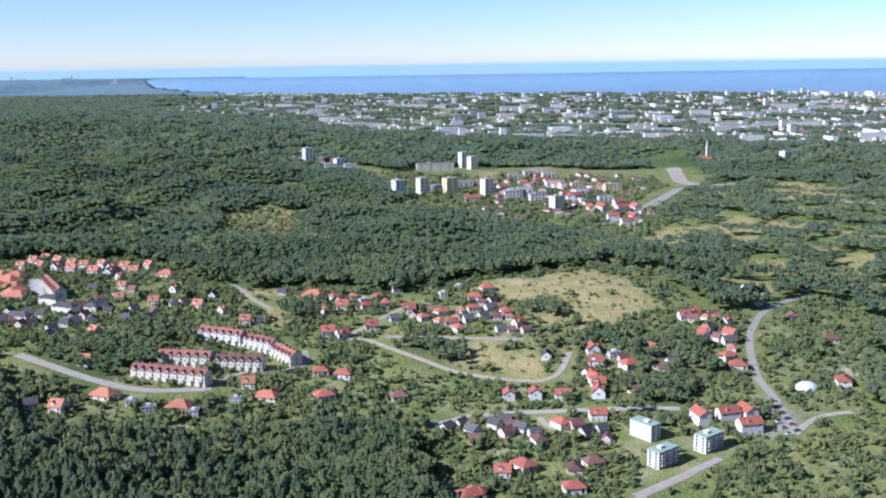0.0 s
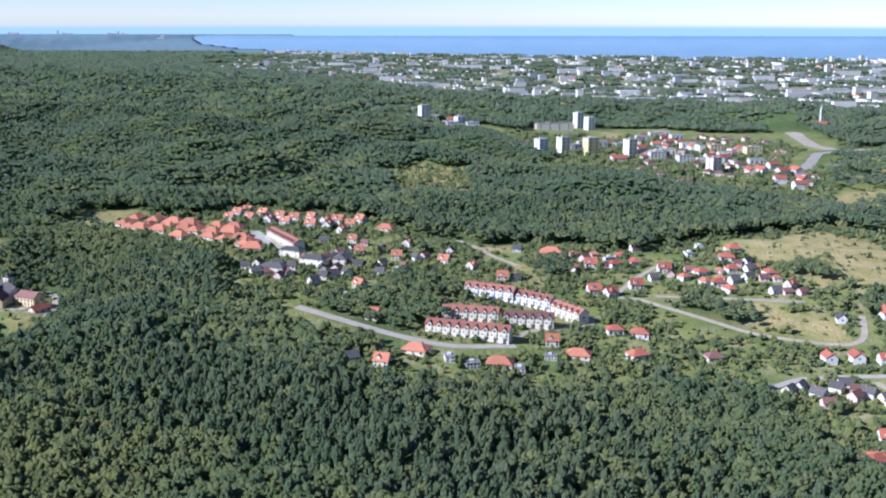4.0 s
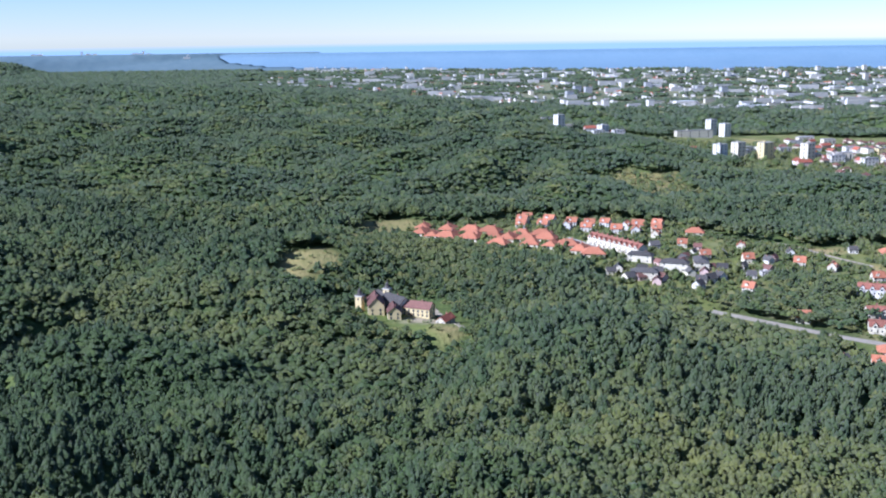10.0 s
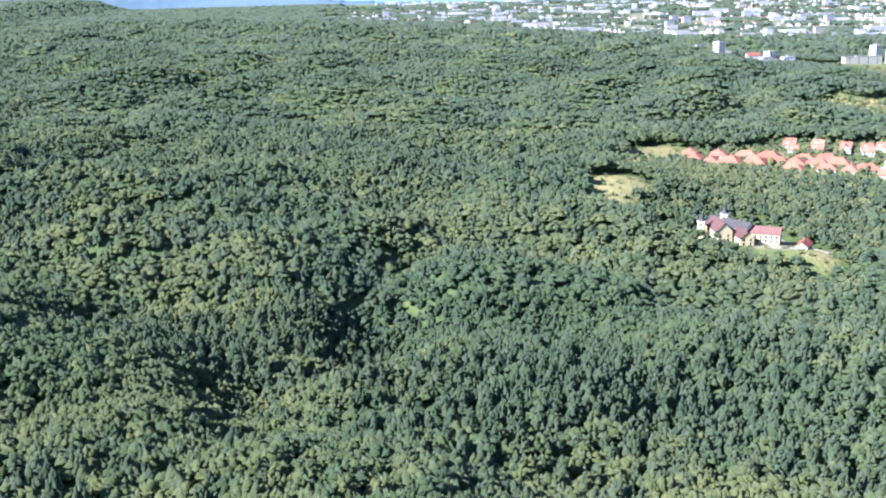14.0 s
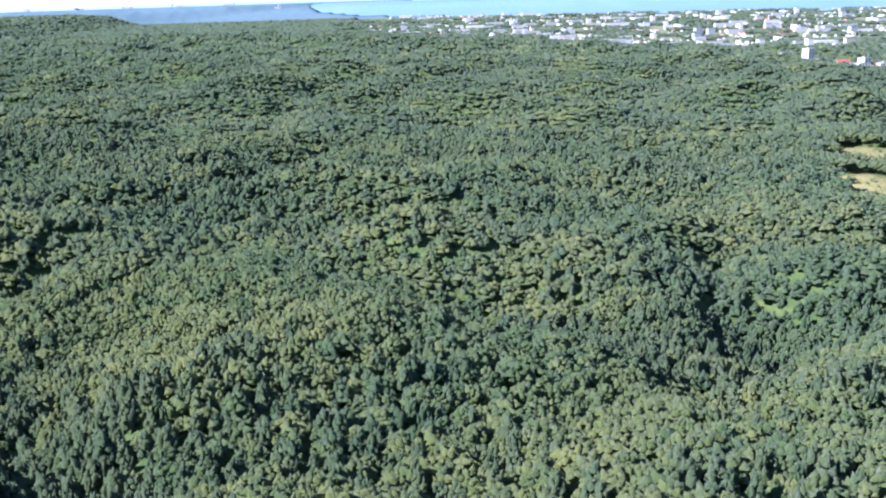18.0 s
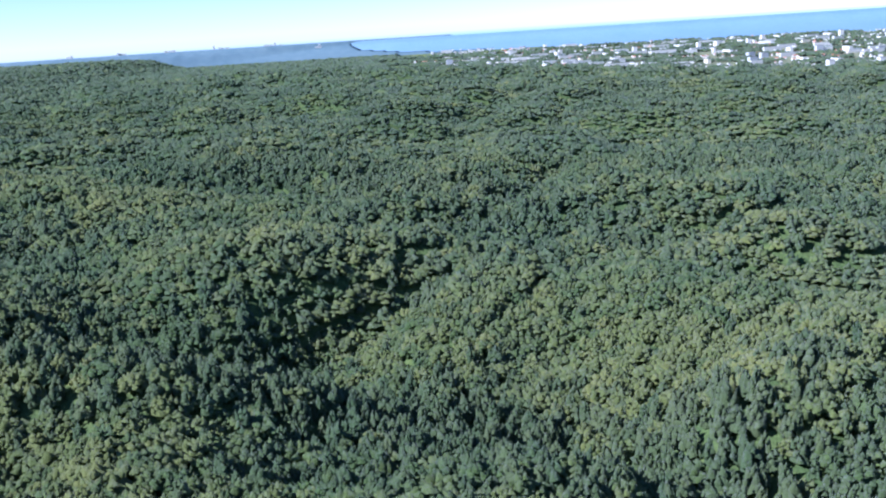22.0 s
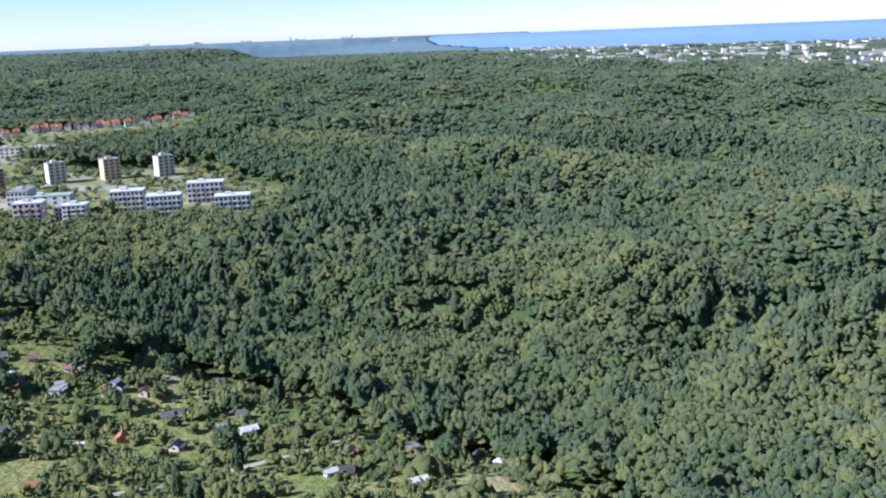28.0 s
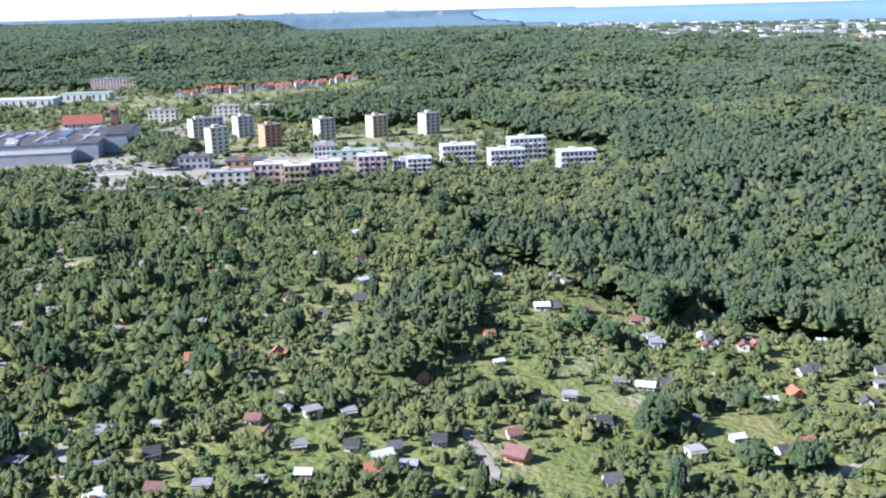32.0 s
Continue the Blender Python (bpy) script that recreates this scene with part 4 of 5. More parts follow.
spots = [(130, 616.4), (132.2, 573.5), (166.2, 594.3)]
repeat(flat_block("apartment_block", "white five-storey block with a pale green flat roof", 21, 11, 12.5, WALL_WHITE, ROOF_GREEN, 5, 6, 2, balconies=3), spots, 38, 0, "blocks by the crossroads", 0.02, seed=11, base=0.85)
claim(130, 612, 18), claim(132, 570, 18), claim(166, 592, 18)
repeat(house("residence", "white three-storey residence with red mansard roof and gables", 19, 12, 9, 4.2, WALL_WHITE, ROOF_RED, dormer=True), [(172.2, 637.1), (191.2, 639.3), (199.5, 618.8), (205, 641.4)], 12, 4, "red-roofed residences", 0.03, seed=12, base=0.8)


def dome_tent(name, label, r):
    bm = bmesh.new()
    bmesh.ops.create_uvsphere(bm, u_segments=20, v_segments=10, radius=r)
    bmesh.ops.delete(bm, geom=[v for v in bm.verts if v.co.z < -0.3], context="VERTS")
    bmesh.ops.scale(bm, verts=bm.verts, vec=(1.25, 1, 0.75))
    thing = tagged(new(name), label, "tent")
    cover = part("cover", bm, ROOF_WHITE, thing)
    for i in range(5):
        x = (i - 2) * r * 0.45
        bm = bmesh.new()
        rr = math.sqrt(max(r * r - (x / 1.25) ** 2, 0.1)) * 1.02
        for k in range(12):
            a, b = math.pi * k / 12, math.pi * (k + 1) / 12
            block(bm, x - 0.08, x + 0.08, math.cos(a) * rr - 0.08, math.cos(a) * rr + 0.08, math.sin(a) * rr * 0.75 - 0.05, math.sin(a) * rr * 0.75 + 0.05)
        part("rib", bm, STEEL, cover)
    part("door", box(-0.8, 0.8, -r * 0.98, -r * 0.8, 0, 2), DOOR, thing)
    return thing


put(dome_tent("storage_tent", "white domed storage tent on a sandy lot", 7), *[(265.2, 694.7)][0])
claim(265, 695, 8)

# ---- the monastery in the forest clearing ----
MON = [(-596.1, 779.4), (-584.7, 791.6), (-566.7, 778.8), (-581.8, 766.6), (-543.2, 750.3), (-608.3, 781.9), (-588, 798)]
mon_turn = -24


def wing(name, label, x, y, w, d, h, rise, wall, roof, turn, n):
    thing = tagged(new(name), label, "monastery building", "monastery")
    part("wall", gable_body(w, d, h, rise), wall, thing)
    part("roof", gable_roof(w, d, h, rise, 0.6), roof, thing)
    part("chimney", box(w * 0.2, w * 0.2 + 0.9, 0.5, 1.3, h, h + rise + 1), BRICK, thing)
    windows(thing, [s for z in ((1.7, 4.6) if h > 5 else (1.7,)) for s in wall_spots(w, d, z, n, 2)], 1.2, 1.7)
    part("door", box(-0.8, 0.8, -d / 2 - 0.1, -d / 2 + 0.02, 0, 2.4), DOOR, thing)
    put(thing, x, y, turn)
    claim(x, y, max(w, d) / 2 + 3)
    return thing


wing("monastery_wing", "yellow two-storey wing with a brown tiled roof", *MON[2], 30, 11, 7, 4, WALL_YELLOW, ROOF_BROWN, mon_turn, 8)
wing("monastery_wing", "pale wing with a dark roof behind the court", *MON[1], 34, 11, 7.5, 4.5, WALL_CREAM, ROOF_DARK, mon_turn - 25, 8)
wing("monastery_wing", "yellow wing with a brown roof and gabled front", *MON[3], 18, 10, 6, 4, WALL_YELLOW, ROOF_BROWN, mon_turn - 60, 5)
wing("monastery_barn", "low outbuilding with a bright red roof", *MON[4], 15, 8, 3.4, 3, WALL_CREAM, ROOF_RED, 60, 3)
church = wing("monastery_church", "yellow church with a steep brown roof", *MON[0], 24, 12, 8, 6, WALL_YELLOW, ROOF_BROWN, mon_turn - 60, 4)


def church_tower(x, y, h, label):
    thing = tagged(new("church_tower"), label, "tower")
    part("shaft", box(-2.6, 2.6, -2.6, 2.6, -3, h), WALL_YELLOW, thing)
    part("cornice", box(-3, 3, -3, 3, h, h + 0.5), WALL_WHITE, thing)
    bm = bmesh.new()
    bmesh.ops.create_cone(bm, segments=8, radius1=2.9, radius2=1.2, depth=2.6, cap_ends=True, matrix=Matrix.Translation((0, 0, h + 1.8)))
    bmesh.ops.create_uvsphere(bm, u_segments=10, v_segments=6, radius=1.6, matrix=Matrix.Translation((0, 0, h + 3.6)))
    bmesh.ops.create_cone(bm, segments=8, radius1=0.5, radius2=0.03, depth=3.4, cap_ends=True, matrix=Matrix.Translation((0, 0, h + 6.4)))
    part("helmet", bm, ROOF_DARK, thing)
    windows(thing, [(0, -2.62, h - 2, 0), (-2.62, 0, h - 2, -90), (2.62, 0, h - 2, 90)], 0.9, 1.8)
    put(thing, x, y, mon_turn)


church_tower(*MON[5], 13, "yellow church tower with a dark onion helmet")
church_tower(*MON[6], 15, "pale bell tower with a dark spire behind the court")

# ---- the suburb by the airport road ----
T = [(-2002.8, 923.1), (-2014.3, 982.2), (-1964.3, 845.3), (-1969.7, 938), (-1932.1, 876.6), (-2080.7, 1060), (-2027.8, 1092.8), (-1995.7, 1101.4), (-1895.8, 908.3), (-1855.9, 923.6), (-1814.4, 937.1)]
TONES = (WALL_CREAM, WALL_WHITE, WALL_CREAM, WALL_WHITE, WALL_ORANGE, WALL_CREAM, WALL_CREAM, WALL_CREAM, WALL_CREAM, WALL_TAN, WALL_CREAM)
for i, ((x, y), tone) in enumerate(zip(T, TONES)):
    tall = i in (0, 2, 3, 4, 8, 9, 10)
    w, d, h = (14, 11.5, 19 if i == 2 else 17) if tall else (26, 12, 11)
    thing = flat_block("apartment_block", f"{'six' if tall else 'three'}-storey block with {tone.name.split()[0]} walls and a grey flat roof", w, d, h, tone, ROOF_FELT, 6 if tall else 3, 3 if tall else 5, 0)
    put(tagged(thing, group="blocks of the estate"), x, y, 40 if i not in (5, 6, 7) else 8)
    claim(x, y, 19)
    claim(x - 4, y - 16, 10)
LOW = [(-1959.9, 778.9), (-1920, 761.3), (-1914.3, 703.8), (-1893.1, 717.8), (-1875.3, 710.8), (-1860, 720.2), (-1878, 811.9), (-1856, 805.3), (-1832.7, 730.5), (-1814.9, 744.2), (-1804.2, 734.7)]
for i, (x, y) in enumerate(LOW):
    spec = ((20, 16, 8, WALL_GREY, ROOF_DARK, 2), (26, 16, 8, WALL_ORANGE, ROOF_DARK, 2), (24, 11, 10, WALL_CREAM, ROOF_FELT, 3), (20, 12, 12, WALL_PINK, ROOF_WHITE, 3), (16, 12, 12, WALL_TAN, ROOF_WHITE, 3), (18, 12, 12.5, WALL_PINK, ROOF_WHITE, 3), (14, 26, 10, WALL_WHITE, ROOF_FELT, 3),
            (34, 14, 6.5, WALL_WHITE, ROOF_GREEN, 2), (18, 13, 14, WALL_PINK, ROOF_WHITE, 4), (13, 10, 8, WALL_WHITE, ROOF_FELT, 3), (15, 12, 11, WALL_WHITE, ROOF_WHITE, 4))[i]
    w, d, h, tone, top, floors = spec
    thing = flat_block("residence" if i > 1 else "office_building", f"{tone.name.split()[0]} {('', '', 'two', 'three', 'four')[floors]}-storey building with a flat {top.name.split()[0]} roof", w, d, h, tone, top, floors, 5, 2, "building", balconies=3 if i in (3, 4, 5, 8, 10) else 0)
    put(tagged(thing, group="low buildings of the estate"), x, y, 10)
    claim(x, y, max(w, d) / 2 + 4)
    claim(x - 3, y - 14, 9)
for i, (x, y) in enumerate([(-1781.8, 767.6), (-1750.4, 749.2), (-1737, 797.8), (-1706.3, 754.6)]):
    thing = flat_block("modern_block", "new white four-storey block with recessed balconies", (22, 22, 25, 23)[i], 13, 14, WALL_WHITE, ROOF_WHITE, 4, 8, 3, balconies=4)
    put(tagged(thing, group="new white blocks by the forest"), x, y, 12)
    claim(x, y, 17)


def mall(poly):
    """A large shed with stepped flat roofs, ducts and roof units."""
    cx, cy = sum(p[0] for p in poly) / len(poly), sum(p[1] for p in poly) / len(poly)
    thing = tagged(new("shopping_centre"), "large grey shopping centre with a flat dark roof", "shopping centre")
    part("main_hall", box(-45, 45, -50, 50, -4, 11), WALL_GREY, thing)
    part("hall_roof", box(-45.3, 45.3, -50.3, 50.3, 11, 11.5), ROOF_DARK, thing)
    part("front_hall", box(-45, 30, -72, -50.4, -4, 8), WALL_GREY, thing)
    part("front_roof", box(-45.3, 30.3, -72.3, -50.4, 8, 8.5), ROOF_FELT, thing)
    part("side_hall", box(45.4, 62, -20, 50, -4, 13), WALL_GREY, thing)
    part("side_roof", box(45.4, 62.3, -20.3, 50.3, 13, 13.5), ROOF_DARK, thing)
    part("red_fascia", box(-45.5, -30, -72.5, -72.1, 2, 8), ROOF_RED, thing)
    rng = random.Random(3)
    for i in range(26):
        x, y, s = rng.uniform(-40, 40), rng.uniform(-45, 45), rng.uniform(1.5, 4)
        bm = box(-s, s, -s * 0.6, s * 0.6, 0, rng.uniform(1, 2))
        ob = part("roof_unit", bm, STEEL if i % 2 else ROOF_WHITE, thing)
        ob.matrix_basis = pose(x, y, 11.5)
    for i in range(5):
        part("skylight", box(-38 + i * 17, -35 + i * 17, -30, 30, 11.5, 12.1), GLASS if i % 2 else ROOF_FELT, thing)
    put(thing, cx, cy + 12, 14)
    for i in range(-3, 4):
        for k in range(-4, 4):
            claim(cx + i * 17, cy + 12 + k * 17, 16)


mall([(-2092.8, 770.4), (-2064, 756), (-2031.9, 803.9), (-2103.7, 924.7), (-2173.8, 975.3), (-2158.1, 895.8)])
CH = [(-2137.4, 1009.5), (-2097.6, 958.7)]
wing("parish_church", "church with a big orange tiled roof", *CH[0], 34, 20, 6, 7, WALL_WHITE, ROOF_RED, 15, 5)
wing("parish_house", "white parish house with a grey roof", *CH[1], 14, 10, 5, 4, WALL_WHITE, ROOF_DARK, -40, 3)
tower = tagged(new("church_tower"), "orange brick bell tower beside the church", "tower")
part("shaft", box(-3, 3, -3, 3, -2, 17), BRICK, tower)
part("cap", hip_roof(6, 6, 17, 2.5), ROOF_RED, tower)
windows(tower, [(0, -3.02, 14, 0), (-3.02, 0, 14, -90)], 1.4, 2.2)
put(tower, CH[0][0] + 26, CH[0][1] + 8, 15)
OFF = [(-2286.6, 1455.4), (-2310.1, 1238.6), (-2260.1, 1302.3)]
put(flat_block("office_building", "long office building with brown and white window bands", 60, 14, 15, WALL_PINK, ROOF_FELT, 5, 14, 2, "office", 0), *OFF[0], 8)
put(flat_block("warehouse", "long white warehouse with a pale roof", 80, 30, 9, WALL_WHITE, ROOF_WHITE, 1, 10, 3, "warehouse"), *OFF[1], 8)
put(flat_block("warehouse", "white warehouse with a green roof", 60, 25, 9, WALL_WHITE, ROOF_GREEN, 1, 8, 3, "warehouse"), *OFF[2], 8)
for (x, y), r in zip(OFF, (34, 44, 34)):
    for k in range(-2, 3):
        claim(x + k * r / 2, y, 14)
ESTATE = [(-2152.8, 1320.6), (-2138.1, 1305.1), (-2133.2, 1357.2), (-2124.8, 1355.7), (-2108, 1373.5), (-2096.8, 1362), (-2083.7, 1387.7), (-2070.7, 1384.5), (-2060.8, 1410.1), (-2047.4, 1396.6), (-2032.5, 1393.6), (-2024, 1410.7), (-2024, 1460.4), (-2010.7, 1446.9), (-2001.7, 1466.1), (-1990.3, 1473.2), (-1982.9, 1492.4), (-1967.4, 1477)]
repeat(house("house", "white estate house with a tall red gable roof", 9.5, 9, 7.5, 4.4, WALL_WHITE, ROOF_TERRA, dormer=True), ESTATE + [(x + 5, y + 17) for x, y in ESTATE[1::2]], 20, 8, "red-roofed estate by the forest", 0.1, seed=14, base=0.82)


# ---- the allotment gardens ----
def hut(label, w, d, h, rise, wall, roof, porch=True, name="garden_hut"):
    thing = tagged(new(name), label, "hut", "allotment huts")
    if rise:
        part("wall", gable_body(w, d, h, rise), wall, thing)
        part("roof", gable_roof(w, d, h, rise, 0.5, 0.12), roof, thing)
    else:
        part("wall", box(-w / 2, w / 2, -d / 2, d / 2, -2, h), wall, thing)
        part("roof", box(-w / 2 - 0.4, w / 2 + 0.4, -d / 2 - 0.4, d / 2 + 0.4, h, h + 0.18), roof, thing)
    part("door", box(-0.45, 0.45, -d / 2 - 0.06, -d / 2 + 0.02, 0, 2), DOOR, thing)
    windows(thing, [(-w * 0.3, -d / 2 - 0.02, 1.5, 0), (w * 0.3, -d / 2 - 0.02, 1.5, 0), (-w / 2 - 0.02, 0, 1.5, -90)][:3 if w > 4 else 1], 0.9, 0.9)
    if porch:
        part("porch_roof", box(-w / 2, w / 2, -d / 2 - 2.0, -d / 2 - 0.5, h - 0.25, h - 0.12), roof, thing)
        first = part("porch_post", box(-0.07, 0.07, -0.07, 0.07, -1, h - 0.25), DOOR, thing)
        first.matrix_basis = pose(-w / 2 + 0.2, -d / 2 - 1.8, 0)
        share(first, w / 2 - 0.2, -d / 2 - 1.8, 0)
    return thing


HUT_DARK = [(-1947.2, 514.3), (-1882.6, 446.1), (-1844.4, 407.3), (-1805.5, 434.5), (-1813.2, 392.8), (-1841.4, 370.2), (-1874, 357.8), (-1868.9, 345.8), (-1845.9, 345.3), (-1819, 336.7), (-1806.9, 339.6), (-1801.3, 360.7), (-1792.2, 383.7), (-1835.9, 461.7), (-1857.3, 454), (-1814, 467.3), (-1787.6, 361.5), (-1776.8, 362.2), (-1698.5, 425.8), (-1754.7, 402.4), (-1723.1, 347.2), (-1676.4, 374.3), (-1638.6, 420.9), (-1695.9, 393.4), (-1650, 446.8), (-1576.9, 394.9), (-1561.4, 442.5), (-1538, 414), (-1548.9, 431.3), (-1697.1, 422.2)]
HUT_RED = [(-1847.7, 419.5), (-1834.2, 424.5), (-1822.4, 427.2), (-1829, 334), (-1780.2, 347.6), (-1816.8, 375.9), (-1773.7, 411.6), (-1774.7, 446.9), (-1850, 477.4), (-1831.3, 484.8), (-1876.6, 523.4), (-1719.2, 489.4), (-1754.7, 456.2), (-1701.1, 484), (-1714.9, 464.4), (-1665.4, 466.8), (-1658.6, 425.9), (-1746.3, 374.3), (-1668.1, 380.8), (-1740.5, 405.4), (-1610.3, 465.7), (-1579.5, 414.7), (-1585.5, 471.4), (-1678.8, 464.2), (-1661, 469.1)]
HUT_WHITE = [(-1912.1, 462.9), (-1824.7, 402.4), (-1809.7, 384.7), (-1853.9, 363.3), (-1836.4, 352), (-1796.5, 344.5), (-1772.1, 350.1), (-1804, 484.6), (-1904.1, 498.7), (-1902.2, 527.8), (-1765.8, 366.9), (-1753, 523.3), (-1728.9, 533.1), (-1730.8, 488.8), (-1751.1, 431.4), (-1697.7, 467.3), (-1675.9, 468.4), (-1665.9, 504.8), (-1712.6, 423.1), (-1646.5, 449.1), (-1668.5, 417.2), (-1729.7, 405.8), (-1721.9, 385.8), (-1686.2, 381.8), (-1699.8, 368.8), (-1675.7, 443.5), (-1632.6, 485.7), (-1665, 502.4), (-1641.3, 484.8), (-1530.7, 404.5), (-1723.9, 529.1), (-1623.6, 450.4), (-1719.8, 472.8), (-1697, 461.4)]
k = len(HUT_DARK) // 2
repeat(hut("low garden hut with a dark felt roof", 5.5, 4.5, 2.4, 0, WALL_WOOD, ROOF_FELT), HUT_DARK[:k], 8, 20, "allotment huts", 0.15, seed=15, room=3, base=0.74)
repeat(hut("weathered garden hut with a dark gable roof", 5, 4.5, 2.4, 1.6, WALL_CREAM, ROOF_DARK), HUT_DARK[k:], 8, 20, "allotment huts", 0.15, seed=16, room=3, base=0.74)
repeat(hut("boarded garden hut with a faded red gable roof", 5, 4.5, 2.4, 1.8, WALL_WOOD, ROOF_TERRA), HUT_RED[::2], 8, 20, "allotment huts", 0.12, seed=17, room=3, base=0.74)
repeat(hut("cream garden hut with a brown tiled roof", 5.5, 4.5, 2.5, 1.4, WALL_CREAM, ROOF_BROWN), HUT_RED[1::2], 8, 20, "allotment huts", 0.12, seed=18, room=3, base=0.74)
repeat(hut("white garden house with a grey flat roof", 6, 5, 3.0, 0, WALL_WHITE, ROOF_FELT), HUT_WHITE[::3], 8, 20, "allotment huts", 0.12, seed=19, room=3, base=0.74)
repeat(hut("white garden house with a dark gable roof", 5.5, 5, 2.8, 2.0, WALL_WHITE, ROOF_DARK), HUT_WHITE[1::3], 8, 20, "allotment huts", 0.12, seed=20, room=3, base=0.74)
repeat(hut("small garden hut with a pale sheet roof", 4.5, 3.8, 2.2, 0.9, WALL_WHITE, ROOF_WHITE, False), HUT_WHITE[2::3], 8, 20, "allotment huts", 0.12, seed=21, room=3, base=0.74)
rng = random.Random(8)
sheds = [(x, y) for x, y in ((rng.uniform(-2000, -1500), rng.uniform(330, 640)) for _ in range(400)) if sample(land, x, y) == GARDENS][:46]
repeat(hut("small weathered tool shed between garden beds", 3.6, 3.0, 2.1, 0, WALL_GREY, ROOF_FELT, False, "tool_shed"), sheds[::3], 8, 40, "allotment huts", 0.2, seed=71, room=1)
repeat(hut("small brown tool shed with a red roof", 3.6, 3.0, 2.1, 1.1, WALL_WOOD, ROOF_BROWN, False, "tool_shed"), sheds[1::3], 8, 40, "allotment huts", 0.2, seed=72, room=1)
repeat(hut("small white greenhouse among garden beds", 4.5, 2.6, 1.9, 0.8, ROOF_WHITE, ROOF_WHITE, False, "greenhouse"), sheds[2::3], 8, 40, "allotment huts", 0.2, seed=73, room=1)
put(hut("orange log cabin with a dark brown gable roof", 7, 6, 2.6, 2.2, WALL_ORANGE, ROOF_BROWN, True, "log_cabin"), *[(-1745.3, 360)][0], -30, 0.8)
put(hut("garden hut with a bright green metal roof", 5, 4, 2.4, 1.4, WALL_WHITE, ROOF_TEAL), *[(-1678.5, 441.4)][0], 10)
put(dome_tent("garden_dome", "round white garden dome among fruit trees", 3.2), *[(-1841.5, 331.1)][0])

# ---- the district beyond the forest ----
for i, (x, y) in enumerate([(-80.3, 1683.1), (-39.3, 1719.6), (9.4, 1727.6), (73.2, 1705), (41.6, 2187.6), (60.6, 2149), (-294.6, 2123.2), (-218.1, 2031.3), (176.6, 1548.1), (771.1, 2234)]):
    tone = (WALL_WHITE, WALL_CREAM, WALL_YELLOW, WALL_CREAM, WALL_WHITE, WALL_WHITE, WALL_WHITE, WALL_WHITE, WALL_CREAM, WALL_WHITE)[i]
    thing = flat_block("tower_block", f"tall {tone.name.split()[0]} tower block with a flat roof", 18 if i != 2 else 24, 16, (28, 30, 30, 32, 34, 28, 32, 24, 24, 40)[i], tone, ROOF_FELT, 5, 2, 1)
    put(tagged(thing, group="tower blocks of the district"), x, y, 30)
    claim(x, y, 14)
for i, (x, y) in enumerate([(-20.5, 2091.7), (-192.2, 2001.5), (-232.3, 1999.8), (-320.6, 2132.5), (120.6, 1706), (154.9, 1650.9), (114.3, 1685.6), (303.1, 1777.2), (244.1, 1803.6)]):
    tone = (WALL_CREAM, WALL_WHITE, WALL_WHITE, WALL_WHITE, WALL_CREAM, WALL_WHITE, WALL_WHITE, WALL_YELLOW, WALL_YELLOW)[i]
    thing = flat_block("slab_block", f"long {tone.name.split()[0]} slab block with a flat roof", (80, 24, 24, 40, 26, 26, 26, 30, 26)[i], 13, (15, 17, 17, 12, 14, 14, 14, 15, 14)[i], tone, ROOF_FELT, 3, 4, 1)
    put(tagged(thing, group="slab blocks of the district"), x, y, 12)
    claim(x, y, 18)
DISTRICT = [(186.8, 1992.4), (199.7, 1896.7), (208, 1825.5), (209.5, 1707.4), (224.4, 1670.8), (40.4, 1654.5), (246.9, 1538.5), (284.4, 1599.6), (254.6, 1746.1), (212.9, 1656.5), (160.5, 1823.5), (147.9, 1864.3), (105.3, 1780.8), (280.2, 1454.9), (263.2, 1407.9), (251, 1456.9), (275.6, 1524.3), (300.1, 1536.5)]
repeat(house("town_house", "white town house with a red roof", 18, 12, 8, 4, WALL_WHITE, ROOF_RED, far=True), DISTRICT, 15, 15, "red-roofed town houses", 0.15, seed=22)
rng = random.Random(5)
small = [(x, y) for x, y in ((rng.uniform(60, 380), rng.uniform(1400, 2050)) for _ in range(160)) if sample(land, x, y) == STREETS][:60]
repeat(house("town_house", "pale town house with a brown roof", 12, 10, 6, 3.5, WALL_CREAM, ROOF_BROWN, hip=True, far=True), small, 15, 30, "brown-roofed town houses", 0.2, seed=23)

MIX = [(-155.4, 1800.9), (-124.1, 1790.4), (-106, 1776), (-11.1, 1783.6), (6.4, 1818.3), (22.9, 1744.7), (77.5, 1830.2), (89.3, 1716), (109.3, 1703.7), (122.7, 1716), (139.3, 1716), (152.3, 1675.2), (168.7, 1675.2), (181.6, 1644.7), (183.9, 1561.2), (139.4, 1950.2), (171.8, 1996.9), (183.2, 1913.5), (203, 1840.1), (216.5, 1803.5), (248, 1842.1), (242.3, 1736.3), (264.3, 1770.9), (286.9, 1805.5), (269.4, 1642.7), (225.7, 1616.2), (229.5, 1534.7), (195.8, 2045.7), (206.5, 1958.2), (45.4, 1642.7), (37.4, 1824.2), (-28, 1749), (-317.3, 2138.3), (-312.2, 2213.3), (-272.6, 2152.3), (-231.2, 2105.4), (-240.2, 2050.6), (-216.4, 2011.7), (-195.3, 2046.2), (-179.7, 1980.9)]
repeat(flat_block("slab_block", "white low slab block with a flat roof", 26, 11, 11, WALL_WHITE, ROOF_FELT, 1, 3, 0), MIX[::3], 12, 10, "slab blocks of the district", 0.2, seed=61)
repeat(flat_block("slab_block", "cream low slab block with a flat roof", 22, 11, 13, WALL_CREAM, ROOF_FELT, 1, 3, 0), MIX[1::3], 12, 10, "slab blocks of the district", 0.2, seed=62)
